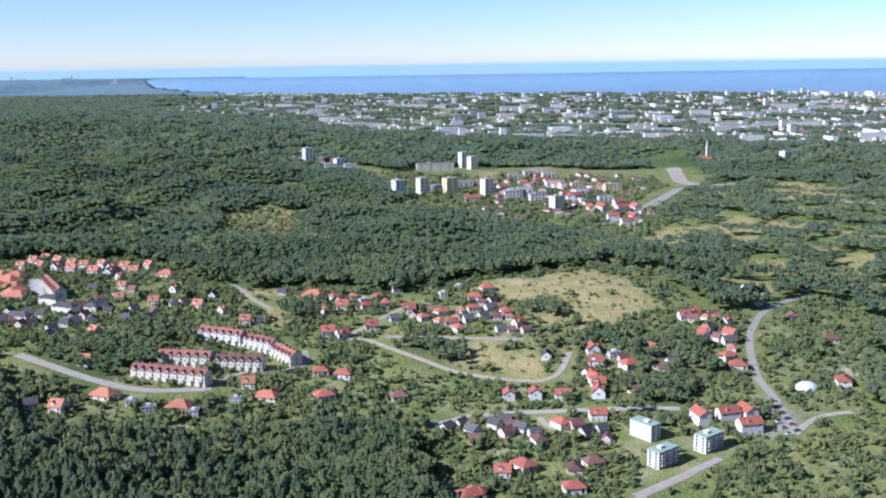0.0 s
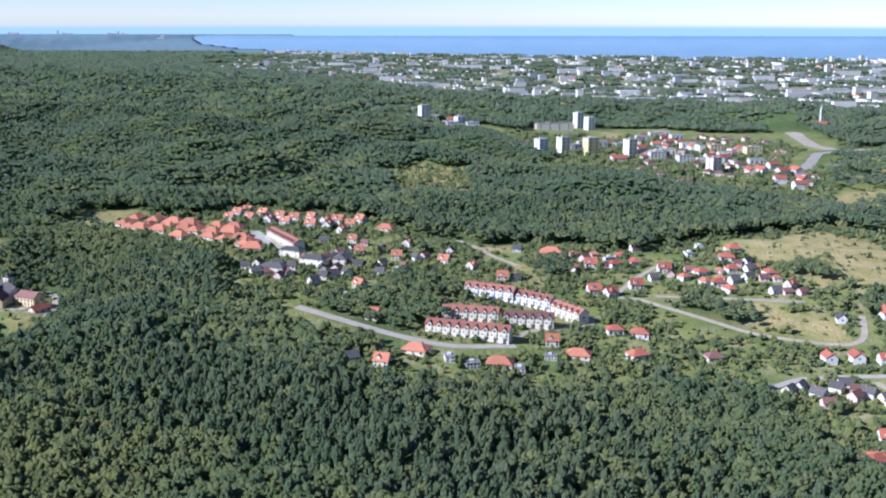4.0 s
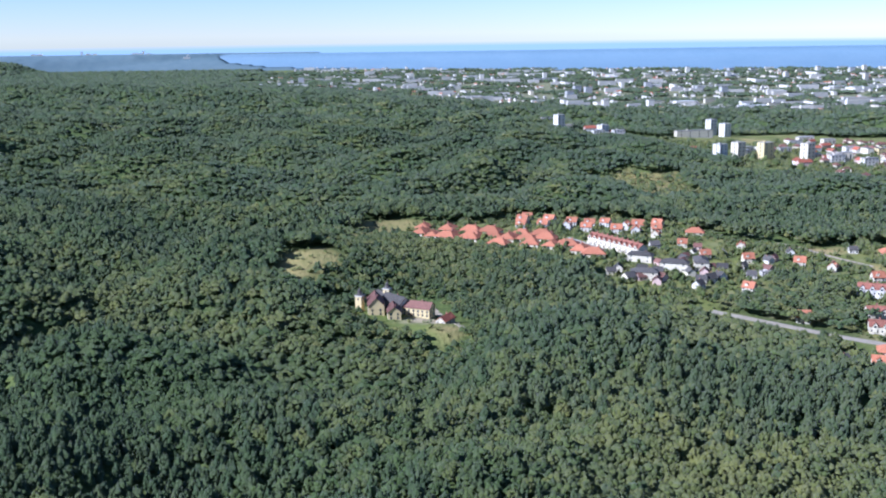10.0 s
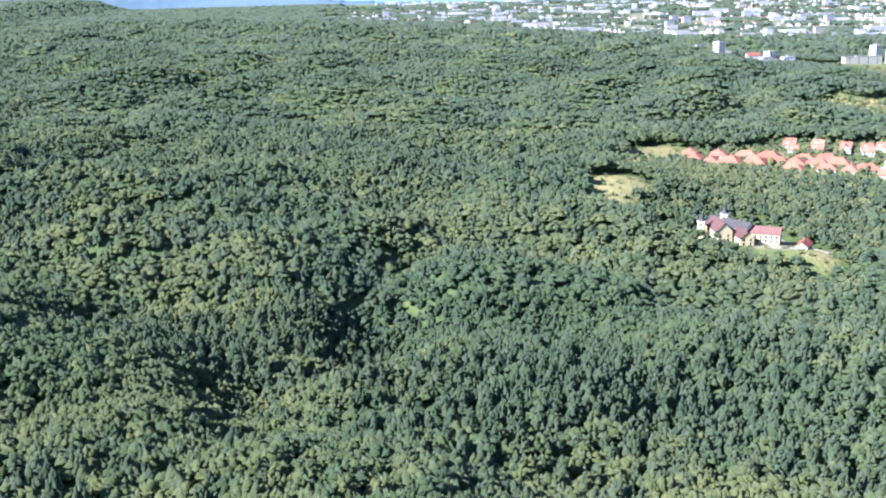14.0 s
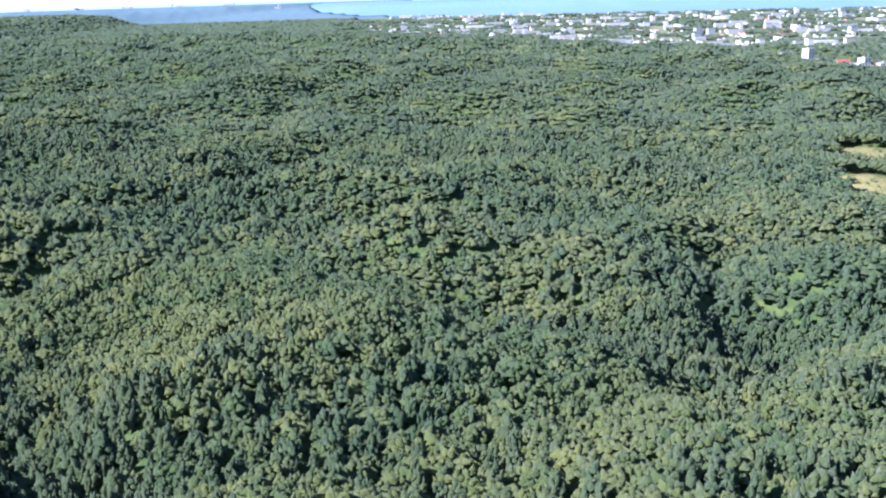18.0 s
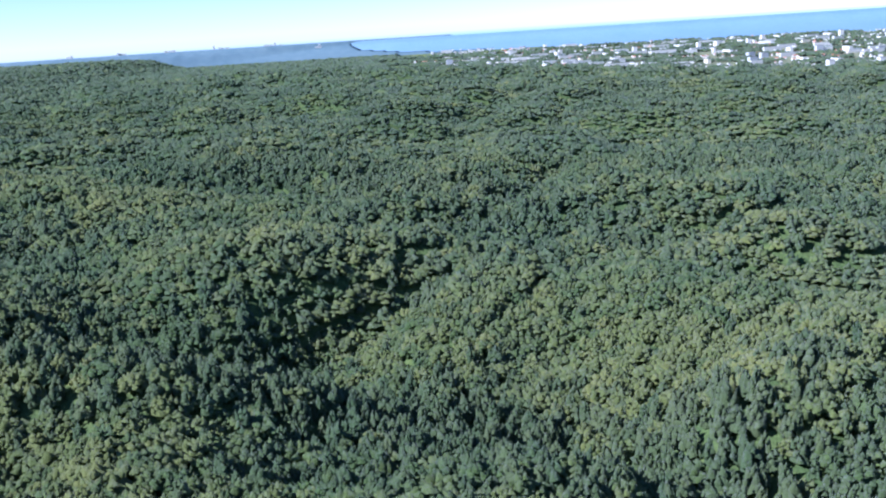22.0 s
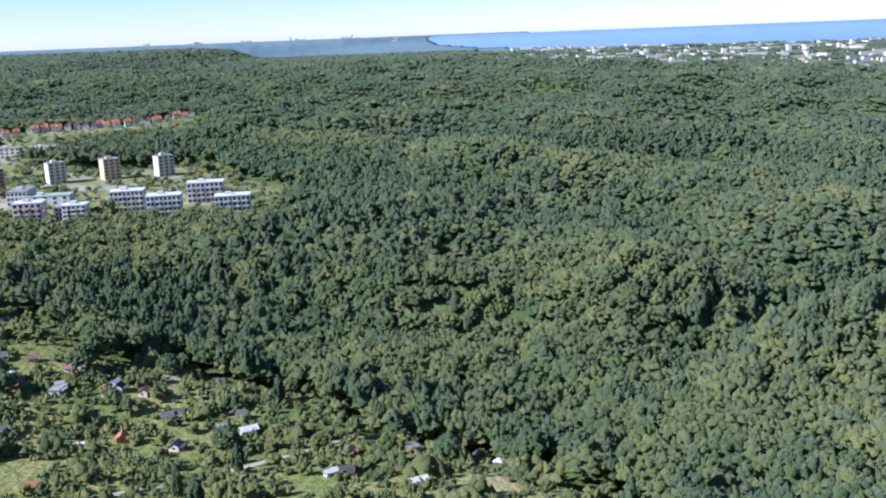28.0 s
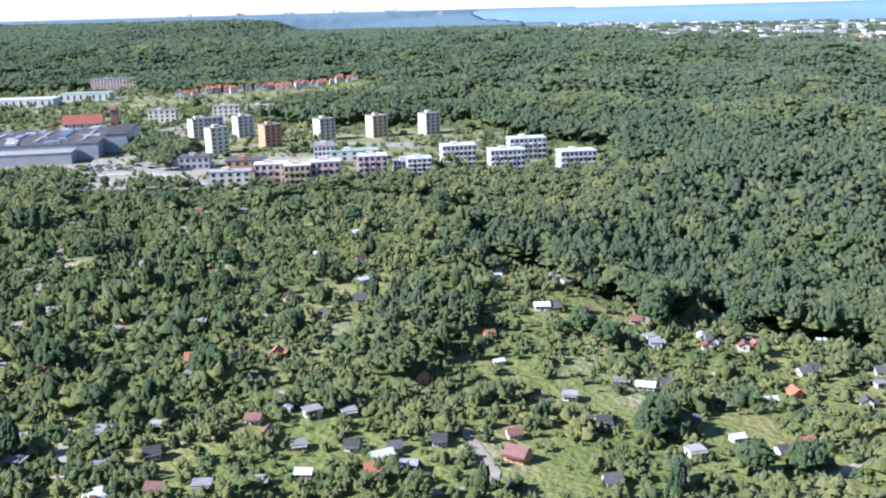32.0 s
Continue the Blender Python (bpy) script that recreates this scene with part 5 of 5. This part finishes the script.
repeat(house("town_house", "pink town house with a long red roof", 24, 11, 8, 4, WALL_PINK, ROOF_RED, far=True), MIX[2::3], 12, 15, "red-roofed town houses", 0.2, seed=63)


def slim_tower(x, y):
    thing = tagged(new("chapel"), "white chapel with a red roof and a slim pointed tower", "chapel")
    bm = bmesh.new()
    bmesh.ops.create_cone(bm, segments=12, radius1=3, radius2=2, depth=44, cap_ends=True, matrix=Matrix.Translation((0, 0, 19)))
    bmesh.ops.create_cone(bm, segments=12, radius1=2.2, radius2=0.1, depth=12, cap_ends=True, matrix=Matrix.Translation((0, 0, 47)))
    part("tower", bm, WALL_WHITE, thing)
    part("nave", gable_body(40, 22, 9, 7), WALL_WHITE, thing).matrix_basis = pose(-16, -20, 0)
    part("nave_roof", gable_roof(40, 22, 9, 7), ROOF_RED, thing).matrix_basis = pose(-16, -20, 0)
    put(thing, x, y, 10)


slim_tower(*[(623.3, 2343.8)][0])


# ---- the city on the coast ----
def far_box(w, d, h):
    """A city block seen from afar."""
    bm = bmesh.new()
    block(bm, -w / 2, w / 2, -d / 2, d / 2, -12, h, 0)
    return bm


rng = random.Random(11)


def city_thing(thing, x, y, turn):
    z = float(city_height(x, y))
    s = float(shrink(y))
    px, py, pz = (float(v) for v in placed(x, y, z))
    if y > 9000:
        pz -= 18
    return pose(px, py, pz, 0, 0, turn) @ Matrix.Scale(s, 4)


def city_height(x, y):
    x, y = np.asarray(x, float), np.asarray(y, float)
    z, sh = base_height(x, y), shore_fall(x, y)
    return z * (1 - sh) + sh * PLAIN


KINDS = []
for label, w, d, h, tone, top in (("white slab block in the coastal city", 70, 14, 18, WALL_WHITE, ROOF_WHITE), ("long white slab block in the coastal city", 150, 15, 22, WALL_WHITE, ROOF_FELT), ("white tower block in the coastal city", 26, 22, 42, WALL_WHITE, ROOF_FELT),
                                  ("cream block in the coastal city", 50, 16, 20, WALL_CREAM, ROOF_FELT), ("low white hall in the coastal city", 90, 45, 11, WALL_WHITE, ROOF_WHITE), ("grey office block in the coastal city", 36, 26, 30, WALL_GREY, ROOF_FELT)):
    thing = tagged(new("city_block"), label, "apartment block", "blocks of the coastal city")
    part("body", far_box(w, d, h), tone, thing)
    part("roof", box(-w / 2 - 0.5, w / 2 + 0.5, -d / 2 - 0.5, d / 2 + 0.5, h, h + 1.2), top, thing)
    KINDS.append([thing, False])


def add_city(kind, x, y, turn):
    thing, used = KINDS[kind]
    m = city_thing(thing, x, y, turn)
    if not used:
        thing.matrix_basis = m
        KINDS[kind][1] = True
    else:
        copy_thing(thing, m @ Matrix.Diagonal((1 / thing.scale[0], 1 / thing.scale[1], 1 / thing.scale[2], 1)))


count = 0
while count < 160:
    y = 3450 + 3500 * rng.random() ** 0.9
    x = rng.uniform(-1700, 3900)
    if x < city_edge(y) + 40 or wobble(np.float64(x), np.float64(y), 900) < -0.35:
        continue
    add_city(rng.choices(range(6), (30, 6, 16, 24, 10, 8))[0], x, y, rng.choice((8, 12, 98, 15)))
    count += 1
for i in range(9):
    add_city(1, 1250 + 165 * i, 4250 + 60 * (i % 3), 6)
for i in range(12):
    add_city(0, 1850 + 100 * i, 5100 + 90 * (i % 4), 6)
# a farther town on the headland
for i in range(22):
    add_city((0, 4, 2, 0, 3)[i % 5], -7900 + 190 * i + 60 * (i % 3), 15500 - 500 * (i % 4), 10)

bm_v, bm_f, bm_s = [], [], []
unit = np.array([(-1, -1, 0), (1, -1, 0), (1, 1, 0), (-1, 1, 0), (-1, -1, 1), (1, -1, 1), (1, 1, 1), (-1, 1, 1), (-1, 0, 1.6), (1, 0, 1.6)], float)
quads = [(0, 1, 5, 4), (1, 2, 6, 5), (2, 3, 7, 6), (3, 0, 4, 7), (4, 5, 9, 8), (6, 7, 8, 9), (7, 4, 8, 8), (5, 6, 9, 9)]
for i in range(6400):
    y = 2700 + 6800 * rng.random() ** 1.5
    x = rng.uniform(-1650, 3900)
    red = wobble(np.float64(x + 500), np.float64(y), 1100) > 0.25
    if x < city_edge(y) or y > shore_line(x) - 150 or rng.random() < np.interp(x, (-1600, 600), (0.45, 0.0)) or wobble(np.float64(x), np.float64(y) + 300, 420) < -0.55:
        continue
    a, w, d, h = rng.uniform(0, 3.14), rng.uniform(5, 11), rng.uniform(4, 7), rng.uniform(5, 9)
    slab = rng.random() < 0.10
    if slab:  # long flats
        a, w, d, h, red = rng.choice((0.1, 0.2, 1.7)), rng.uniform(22, 55), rng.uniform(6, 9), rng.uniform(13, 26), False
    c, s = math.cos(a), math.sin(a)
    p = unit * (w, d, h)
    if slab:
        p[8:, 2] = h * 1.02
    q = np.c_[x + p[:, 0] * c - p[:, 1] * s, y + p[:, 0] * s + p[:, 1] * c, p[:, 2] + city_height(x, y)]
    sc = float(shrink(y))
    o = np.array(EYE)
    bm_v.append(o + (q - o) * sc)
    bm_f += [[k + 10 * (len(bm_v) - 1) for k in f] for f in quads]
    bm_s += [0, 0, 0, 0, 1 if red else 2, 1 if red else 2, 0, 0]
me = bpy.data.meshes.new("city_houses")
me.from_pydata(np.concatenate(bm_v).tolist(), [], [list(dict.fromkeys(f)) for f in bm_f])
for m in (WALL_WHITE, ROOF_TERRA, ROOF_FELT):
    me.materials.append(m)
me.polygons.foreach_set("material_index", np.array(bm_s, np.int32))
tagged(new("city_houses", me), "dense small houses with red and grey roofs filling the city", "houses", kind="stuff")


# ---- woods ----
def tuft(rng, r):
    """A ragged spray of leaves: an upright, bent cap of five facets, open below."""
    k = 5
    v = [(rng.uniform(-0.25, 0.25), rng.uniform(-0.25, 0.25), rng.uniform(0.9, 1.7))]
    for i in range(k):
        a, q = 2 * math.pi * (i + rng.uniform(-0.3, 0.3)) / k, rng.uniform(0.65, 1.15)
        v.append((math.cos(a) * q, math.sin(a) * q, rng.uniform(-0.8, 0.0)))
    turn = np.array(Euler((rng.uniform(-0.35, 0.35), rng.uniform(-0.35, 0.35), rng.uniform(0, 6.3))).to_matrix())
    return np.array(v) @ turn.T * r, [(0, 1 + i, 1 + (i + 1) % k) for i in range(k)]


def clump(rng, n, rx, rz, cz, small=0.36, point=0.0):
    """Crown of n leaf tufts over a rounded, uneven dome, as vertex and triangle arrays; point: how far it tapers to a tip."""
    vs, fs, k = [], [], 0
    if n > 4:  # the leafy mass of boughs inside
        v, f = tuft(rng, 0.78)
        vs, fs, k = [v * (1, 1, 0.8) + (0, 0, -0.12)], [list(t) for t in f], len(v)
    for i in range(n):
        if n == 1:
            c, r = np.zeros(3), 1.0
        else:
            up = 1 - 1.35 * (i + 0.3) / n
            a = 2.4 * i + rng.uniform(-0.4, 0.4)
            out = ((1 - point) * math.sqrt(max(1 - up * up, 0)) + point * 0.62 * (1 - up)) * rng.uniform(0.6, 0.85)
            c, r = np.array((math.cos(a) * out, math.sin(a) * out, up * (0.62 + 0.33 * point))), small * (1 - 0.35 * point * max(up, 0)) * rng.uniform(0.75, 1.3)
        v, f = tuft(rng, r)
        fs += [[k + q for q in t] for t in f]
        vs.append(v + c)
        k += len(v)
    v = np.concatenate(vs) * (rx, rx, rz)
    v[:, 2] += cz
    return v, np.array(fs)


def scatter(x0, x1, y0, y1, step, seed):
    g = np.random.default_rng(seed)
    a, b = np.meshgrid(np.arange(x0, x1, step), np.arange(y0, y1, step * 0.9))
    a = a + (np.arange(a.shape[0]) % 2)[:, None] * step / 2
    a, b = a + g.uniform(-0.42, 0.42, a.shape) * step, b + g.uniform(-0.42, 0.42, b.shape) * step
    a, b = a.ravel(), b.ravel()
    seen = (a > -1830 - 0.58 * np.maximum(b, 0)) & (a < 60 + 0.52 * np.maximum(b, 300))
    return a[seen], b[seen]


def grow(name, label, x, y, templates, pick, size, tint, material, sink=0.0, spread=1.0):
    """One joined mesh of trees: template pick[i] at each place, turned at random."""
    g = np.random.default_rng(len(x))
    turn = g.uniform(0, 2 * math.pi, len(x))
    coast = shore_fall(x, y)
    z = height(x, y) * (1 - coast) + PLAIN * coast - sink
    vs, fs, ts, k = [], [], [], 0
    for i, (tv, tf) in enumerate(templates):
        s = np.flatnonzero(pick == i)
        if not len(s):
            continue
        c, n = np.cos(turn[s])[:, None], np.sin(turn[s])[:, None]
        high = max(1.0, spread) ** 0.6
        sz, wide = size[s][:, None], (size[s] * spread * g.uniform(0.70, 1.30, len(s)))[:, None]
        px = x[s][:, None] + (tv[:, 0] * c - tv[:, 1] * n) * wide
        py = y[s][:, None] + (tv[:, 0] * n + tv[:, 1] * c) * wide
        pz = z[s][:, None] + tv[:, 2] * sz * high - 11 * (high - 1)
        sc = shrink(y[s])[:, None]
        px, py, pz = EYE[0] + (px - EYE[0]) * sc, EYE[1] + (py - EYE[1]) * sc, EYE[2] + (pz - EYE[2]) * sc
        vs.append(np.stack([px, py, pz], -1).reshape(-1, 3))
        fs.append((tf[None] + (np.arange(len(s)) * len(tv))[:, None, None] + k).reshape(-1, 3))
        ts.append(np.repeat(tint[s], len(tv)))
        k += len(s) * len(tv)
    ob = new(name, mesh_from(name, np.concatenate(vs), np.concatenate(fs), [material], True, {"tint": np.concatenate(ts)}))
    return tagged(ob, label, "trees", kind="stuff")


trng = random.Random(7)
NEAR_BROAD = [clump(trng, 17, 5.4, 4.3, 12.2, 0.26, 0.2 * (i % 3)) for i in range(8)]
NEAR_PINE = [clump(trng, 13, 4.0, 5.8, 12.2, 0.30, 0.7) for _ in range(8)]
MID_BROAD = [clump(trng, 8, 6.4, 4.0, 12.0, 0.36, 0.2 * (i % 3)) for i in range(8)]
MID_PINE = [clump(trng, 7, 4.8, 5.2, 12.0, 0.38, 0.65) for _ in range(8)]
FAR_PINE = [clump(trng, 1, 6.4, 3.6, 11, 0.8) for _ in range(8)]
MIDFAR_PINE = [clump(trng, 3, 6.4, 3.6, 11.5, 0.6) for _ in range(8)]
MIDFAR_BROAD = [clump(trng, 3, 7.6, 3.2, 11.5, 0.6) for _ in range(8)]
FAR_BROAD = [clump(trng, 1, 7.2, 3.2, 11, 0.85) for _ in range(8)]
BUSH = [clump(trng, 6, 3.1, 2.7, 2.2, 0.44) for _ in range(8)]
SHRUB = [clump(trng, 3, 3.0, 2.6, 2.0, 0.7) for _ in range(8)]


def stand(x, y):
    """Where pines grow: broad patches."""
    return wobble(x + 200, y * 1.2, 420) + 0.5 * wobble(y, x, 150)


for y0, y1, step, broad, pine, seed in ((300, 620, 6.6, NEAR_BROAD, NEAR_PINE, 1), (620, 1150, 8.0, MID_BROAD, MID_PINE, 2), (1150, 2200, 9.5, MIDFAR_BROAD, MIDFAR_PINE, 3), (2200, 3600, 13.0, FAR_BROAD, FAR_PINE, 4), (3600, 7000, 24.0, FAR_BROAD, FAR_PINE, 5), (7000, 8600, 34.0, FAR_BROAD, FAR_PINE, 6), (-500, 300, 16.0, FAR_BROAD, FAR_PINE, 7)):
    x, y = scatter(-9500 if y0 > 5000 else -6500 if y0 > 3000 else -3900, 2600, y0, y1, step, seed)
    g = np.random.default_rng(seed + 50)
    use = sample(land, x, y, WOOD)
    keep = (use == WOOD) | ((use == SCRUBLAND) & (wobble(x, y, 110) + g.uniform(-0.6, 0.6, len(x)) > -0.1) & (sample(dry, x, y) < 0.5))
    if y1 > 3000:
        keep &= (x < city_edge(y) - 30) | ((wobble(x, y + 300, 420) < -0.2) & (y < 8000) & (y < shore_line(x) - 200))
    x, y = x[keep], y[keep]
    s = stand(x, y)
    # bluish pines gain share with distance, their colour standing in for haze
    p = s + g.uniform(-1.0, 1.0, len(x)) > np.interp(y, (500, 1000, 2000, 4000), (0.4, 0.2, -0.3, -1.5))
    # trees are tinted darker west of the monastery's gully and paler east of it
    west_slope, east_slope = np.exp(-((x + 700) / 130) ** 2 - ((y - 580) / 120) ** 2), np.exp(-((x + 320) / 200) ** 2 - ((y - 510) / 120) ** 2)
    tint = np.clip(g.normal(np.interp(y, (350, 900), (0.38, 0.26)), 0.2, len(x)) + 0.26 * wobble(x, y, 260) - 0.4 * west_slope + 0.2 * east_slope, 0, 1)
    big = g.uniform(0.80, 1.10, len(x)) * np.where(inside(LOW_WOOD, x, y), 0.55, 1.0) * np.where(inside(ESTATE_WOOD, x, y), 0.6, 1.0) * np.where(inside(YOUNG_WOOD, x, y) | (sample(grove, x, y) > 0), 0.72, 1.0)
    spread = 1.18 if 0 < y0 < 1100 else step / 9.0
    pick = g.integers(0, 8, len(x))
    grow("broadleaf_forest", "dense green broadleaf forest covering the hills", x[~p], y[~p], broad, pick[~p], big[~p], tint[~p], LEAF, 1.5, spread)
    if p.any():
        grow("pine_forest", "dark bluish green pines, more of them far off in place of haze", x[p], y[p], pine, pick[p], big[p], tint[p] * 0.8, PINE, 1.0, spread)

# single trees that stand out in the gardens
def limb(bm, a, b, ra, rb):
    a, b = Vector(a), Vector(b)
    m = Matrix.Translation((a + b) / 2) @ (b - a).to_track_quat("Z", "Y").to_matrix().to_4x4()
    bmesh.ops.create_cone(bm, segments=6, radius1=ra, radius2=rb, depth=(b - a).length, cap_ends=False, matrix=m)


def tree(name, label, trunk_h, r, rz, tufts, material, small, tint):
    """A tree with a tapered trunk, limbs and a crown of many leaf tufts."""
    thing = tagged(new(name), label, "tree", "garden trees")
    bm = bmesh.new()
    limb(bm, (0, 0, -1), (0.1, 0, trunk_h), 0.32, 0.2)
    limb(bm, (0.1, 0, trunk_h), (0, 0.1, trunk_h + rz), 0.2, 0.06)
    for i in range(5):
        a = i * 1.26
        limb(bm, (0.05, 0, trunk_h * (0.75 + 0.08 * i)), (math.cos(a) * r * 0.6, math.sin(a) * r * 0.6, trunk_h + rz * 0.5), 0.13, 0.05)
    part("trunk", bm, BARK, thing)
    v, f = clump(trng, tufts, r, rz, trunk_h + rz * 0.55, small)
    crown = new("crown", mesh_from("crown", v, f, [material], True, {"tint": np.full(len(v), tint)}))
    crown.parent = thing
    return thing


TREES = [tree("fruit_tree", "rounded green fruit tree in a garden plot", 1.8, 2.9, 2.6, 40, GARDEN_LEAF, 0.26, 0.2), tree("fruit_tree", "pale yellow-green fruit tree in a garden plot", 1.6, 2.4, 2.2, 36, GARDEN_LEAF, 0.28, 0.9),
         tree("spruce", "dark blue-green spruce rising over the garden plots", 1.2, 2.0, 5.5, 44, PINE, 0.26, 0.0), tree("poplar", "tall slim poplar at the edge of the gardens", 2.5, 2.2, 7.5, 50, LEAF, 0.25, 0.1), tree("walnut_tree", "broad dark walnut tree between garden huts", 3.0, 5.0, 4.6, 60, LEAF, 0.24, 0.0)]
trng2, placed_trees = random.Random(31), 0
fresh = [True] * len(TREES)
while placed_trees < 145:
    x, y = trng2.uniform(-2000, -1500), trng2.uniform(325, 640)
    if sample(land, x, y) != GARDENS or x < -1830 - 0.5 * y * 0.6:
        continue
    k = trng2.choices(range(5), (36, 24, 14, 10, 16))[0]
    m = pose(x, y, float(height(x, y)), 0, 0, trng2.uniform(0, 360)) @ Matrix.Scale(trng2.uniform(0.75, 1.3), 4)
    if fresh[k]:
        TREES[k].matrix_basis, fresh[k] = m, False
    else:
        copy_thing(TREES[k], m @ Matrix.Diagonal((1 / TREES[k].scale[0], 1 / TREES[k].scale[1], 1 / TREES[k].scale[2], 1)))
    placed_trees += 1

# parked cars
def car(label, paint):
    thing = tagged(new("parked_car"), label, "car", "parked cars")
    bm = box(-2.1, 2.1, -0.88, 0.88, 0.35, 0.95)
    bmesh.ops.bevel(bm, geom=bm.edges[:], offset=0.12, segments=1, affect="EDGES")
    part("body", bm, paint, thing)
    bm = bmesh.new()
    v = [bm.verts.new(p) for p in ((-1.5, -0.8, 0.95), (1.2, -0.8, 0.95), (1.2, 0.8, 0.95), (-1.5, 0.8, 0.95), (-1.0, -0.66, 1.45), (0.6, -0.66, 1.45), (0.6, 0.66, 1.45), (-1.0, 0.66, 1.45))]
    for q in ((4, 5, 6, 7), (0, 1, 5, 4), (1, 2, 6, 5), (2, 3, 7, 6), (3, 0, 4, 7)):
        bm.faces.new([v[i] for i in q])
    part("cabin", bm, GLASS, thing)
    wheel = None
    for x in (-1.3, 1.3):
        for y in (-0.82, 0.82):
            if wheel is None:
                bm = bmesh.new()
                bmesh.ops.create_cone(bm, segments=10, radius1=0.33, radius2=0.33, depth=0.22, cap_ends=True, matrix=Matrix.Rotation(radians(90), 4, "X"))
                wheel = part("wheel", bm, ROOF_DARK, thing)
                wheel.matrix_basis = pose(x, y, 0.33)
            else:
                share(wheel, x, y, 0.33)
    return thing


CARS = [car("white car parked on the paved lot", WALL_WHITE), car("dark car parked on the paved lot", ROOF_DARK), car("silver car parked on the paved lot", STEEL), car("red car parked on the paved lot", ROOF_RED)]
lots = [(224 + 0.1 * i + (i % 2) * 7, 612 + 5.2 * i) for i in range(12)] + [(-2045 + (i % 7) * 7, 772 + (i // 7) * 14 + i % 3) for i in range(14)]
for i, (x, y) in enumerate(lots):
    m = pose(x, y, float(height(x, y)) + 0.1, 0, 0, 12 + 3 * (i % 3)) @ Matrix.Scale(1.25, 4)
    if i < 4:
        CARS[i].matrix_basis = m
    else:
        s = CARS[i % 4].scale[0]
        copy_thing(CARS[i % 4], m @ Matrix.Scale(1 / s, 4))

# trees and bushes between houses, gardens and roads
x, y = scatter(-2700, 1100, 320, 2000, 4.6, 9)
g = np.random.default_rng(77)
use = sample(land, x, y, OPEN)
chance = np.select([use == GARDENS, use == STREETS, use == OPEN], [0.76, 0.56, 0.13], 0.0) + np.where((use == STREETS) | (use == GARDENS), 0.36 * wobble(x, y, 90), 0)
chance = np.where((use == STREETS) & (x < -1650), 0.5 * chance, chance)
chance = np.where((use == WOOD) & (sample(edge_wood, x, y) < 0.9), np.where(y < 700, 0.6, 0.3), chance)
dense = np.clip((-1800 - x) / 60, 0, 1) * (use == GARDENS)
chance = (chance + 0.24 * dense) * np.where(y > 1150, 0.5, 1.0)
keep = g.uniform(0, 1, len(x)) < chance
x, y, dense, use = x[keep], y[keep], dense[keep], use[keep]
size = (1 + 0.2 * dense) * np.where(use == STREETS, 1.2, 1.0) * np.where(use == OPEN, 0.8, 1.0) * np.where(y > 1150, 1.25, 1.0) * np.where(g.uniform(0, 1, len(x)) < 0.06, g.uniform(0.9, 1.6, len(x)), g.uniform(0.32, 0.86, len(x)))
size = np.where(use == WOOD, g.uniform(0.26, 0.7, len(x)), size)
pick = np.where(size < np.where(y < 560, 0.45, np.where(y < 1150, 0.75, 9)), g.integers(8, 16, len(x)), g.integers(0, 8, len(x)))
pick = np.where(use == WOOD, g.integers(16, 24, len(x)), pick)
grow("garden_trees", "mixed bushes and small trees between the plots", x, y, BUSH + SHRUB + MID_BROAD, pick, size, np.clip(g.normal(0.38, 0.34, len(x)) - 0.25 * dense - 0.15 * (use == STREETS), 0, 1), GARDEN_LEAF, 0.3)

# ---- the plan is drawn in units of 0.72 m ----
for ob in scene.objects:
    if ob.parent is None and ob not in (cam, sun):
        ob.matrix_basis = Matrix.Scale(0.72, 4) @ ob.matrix_basis
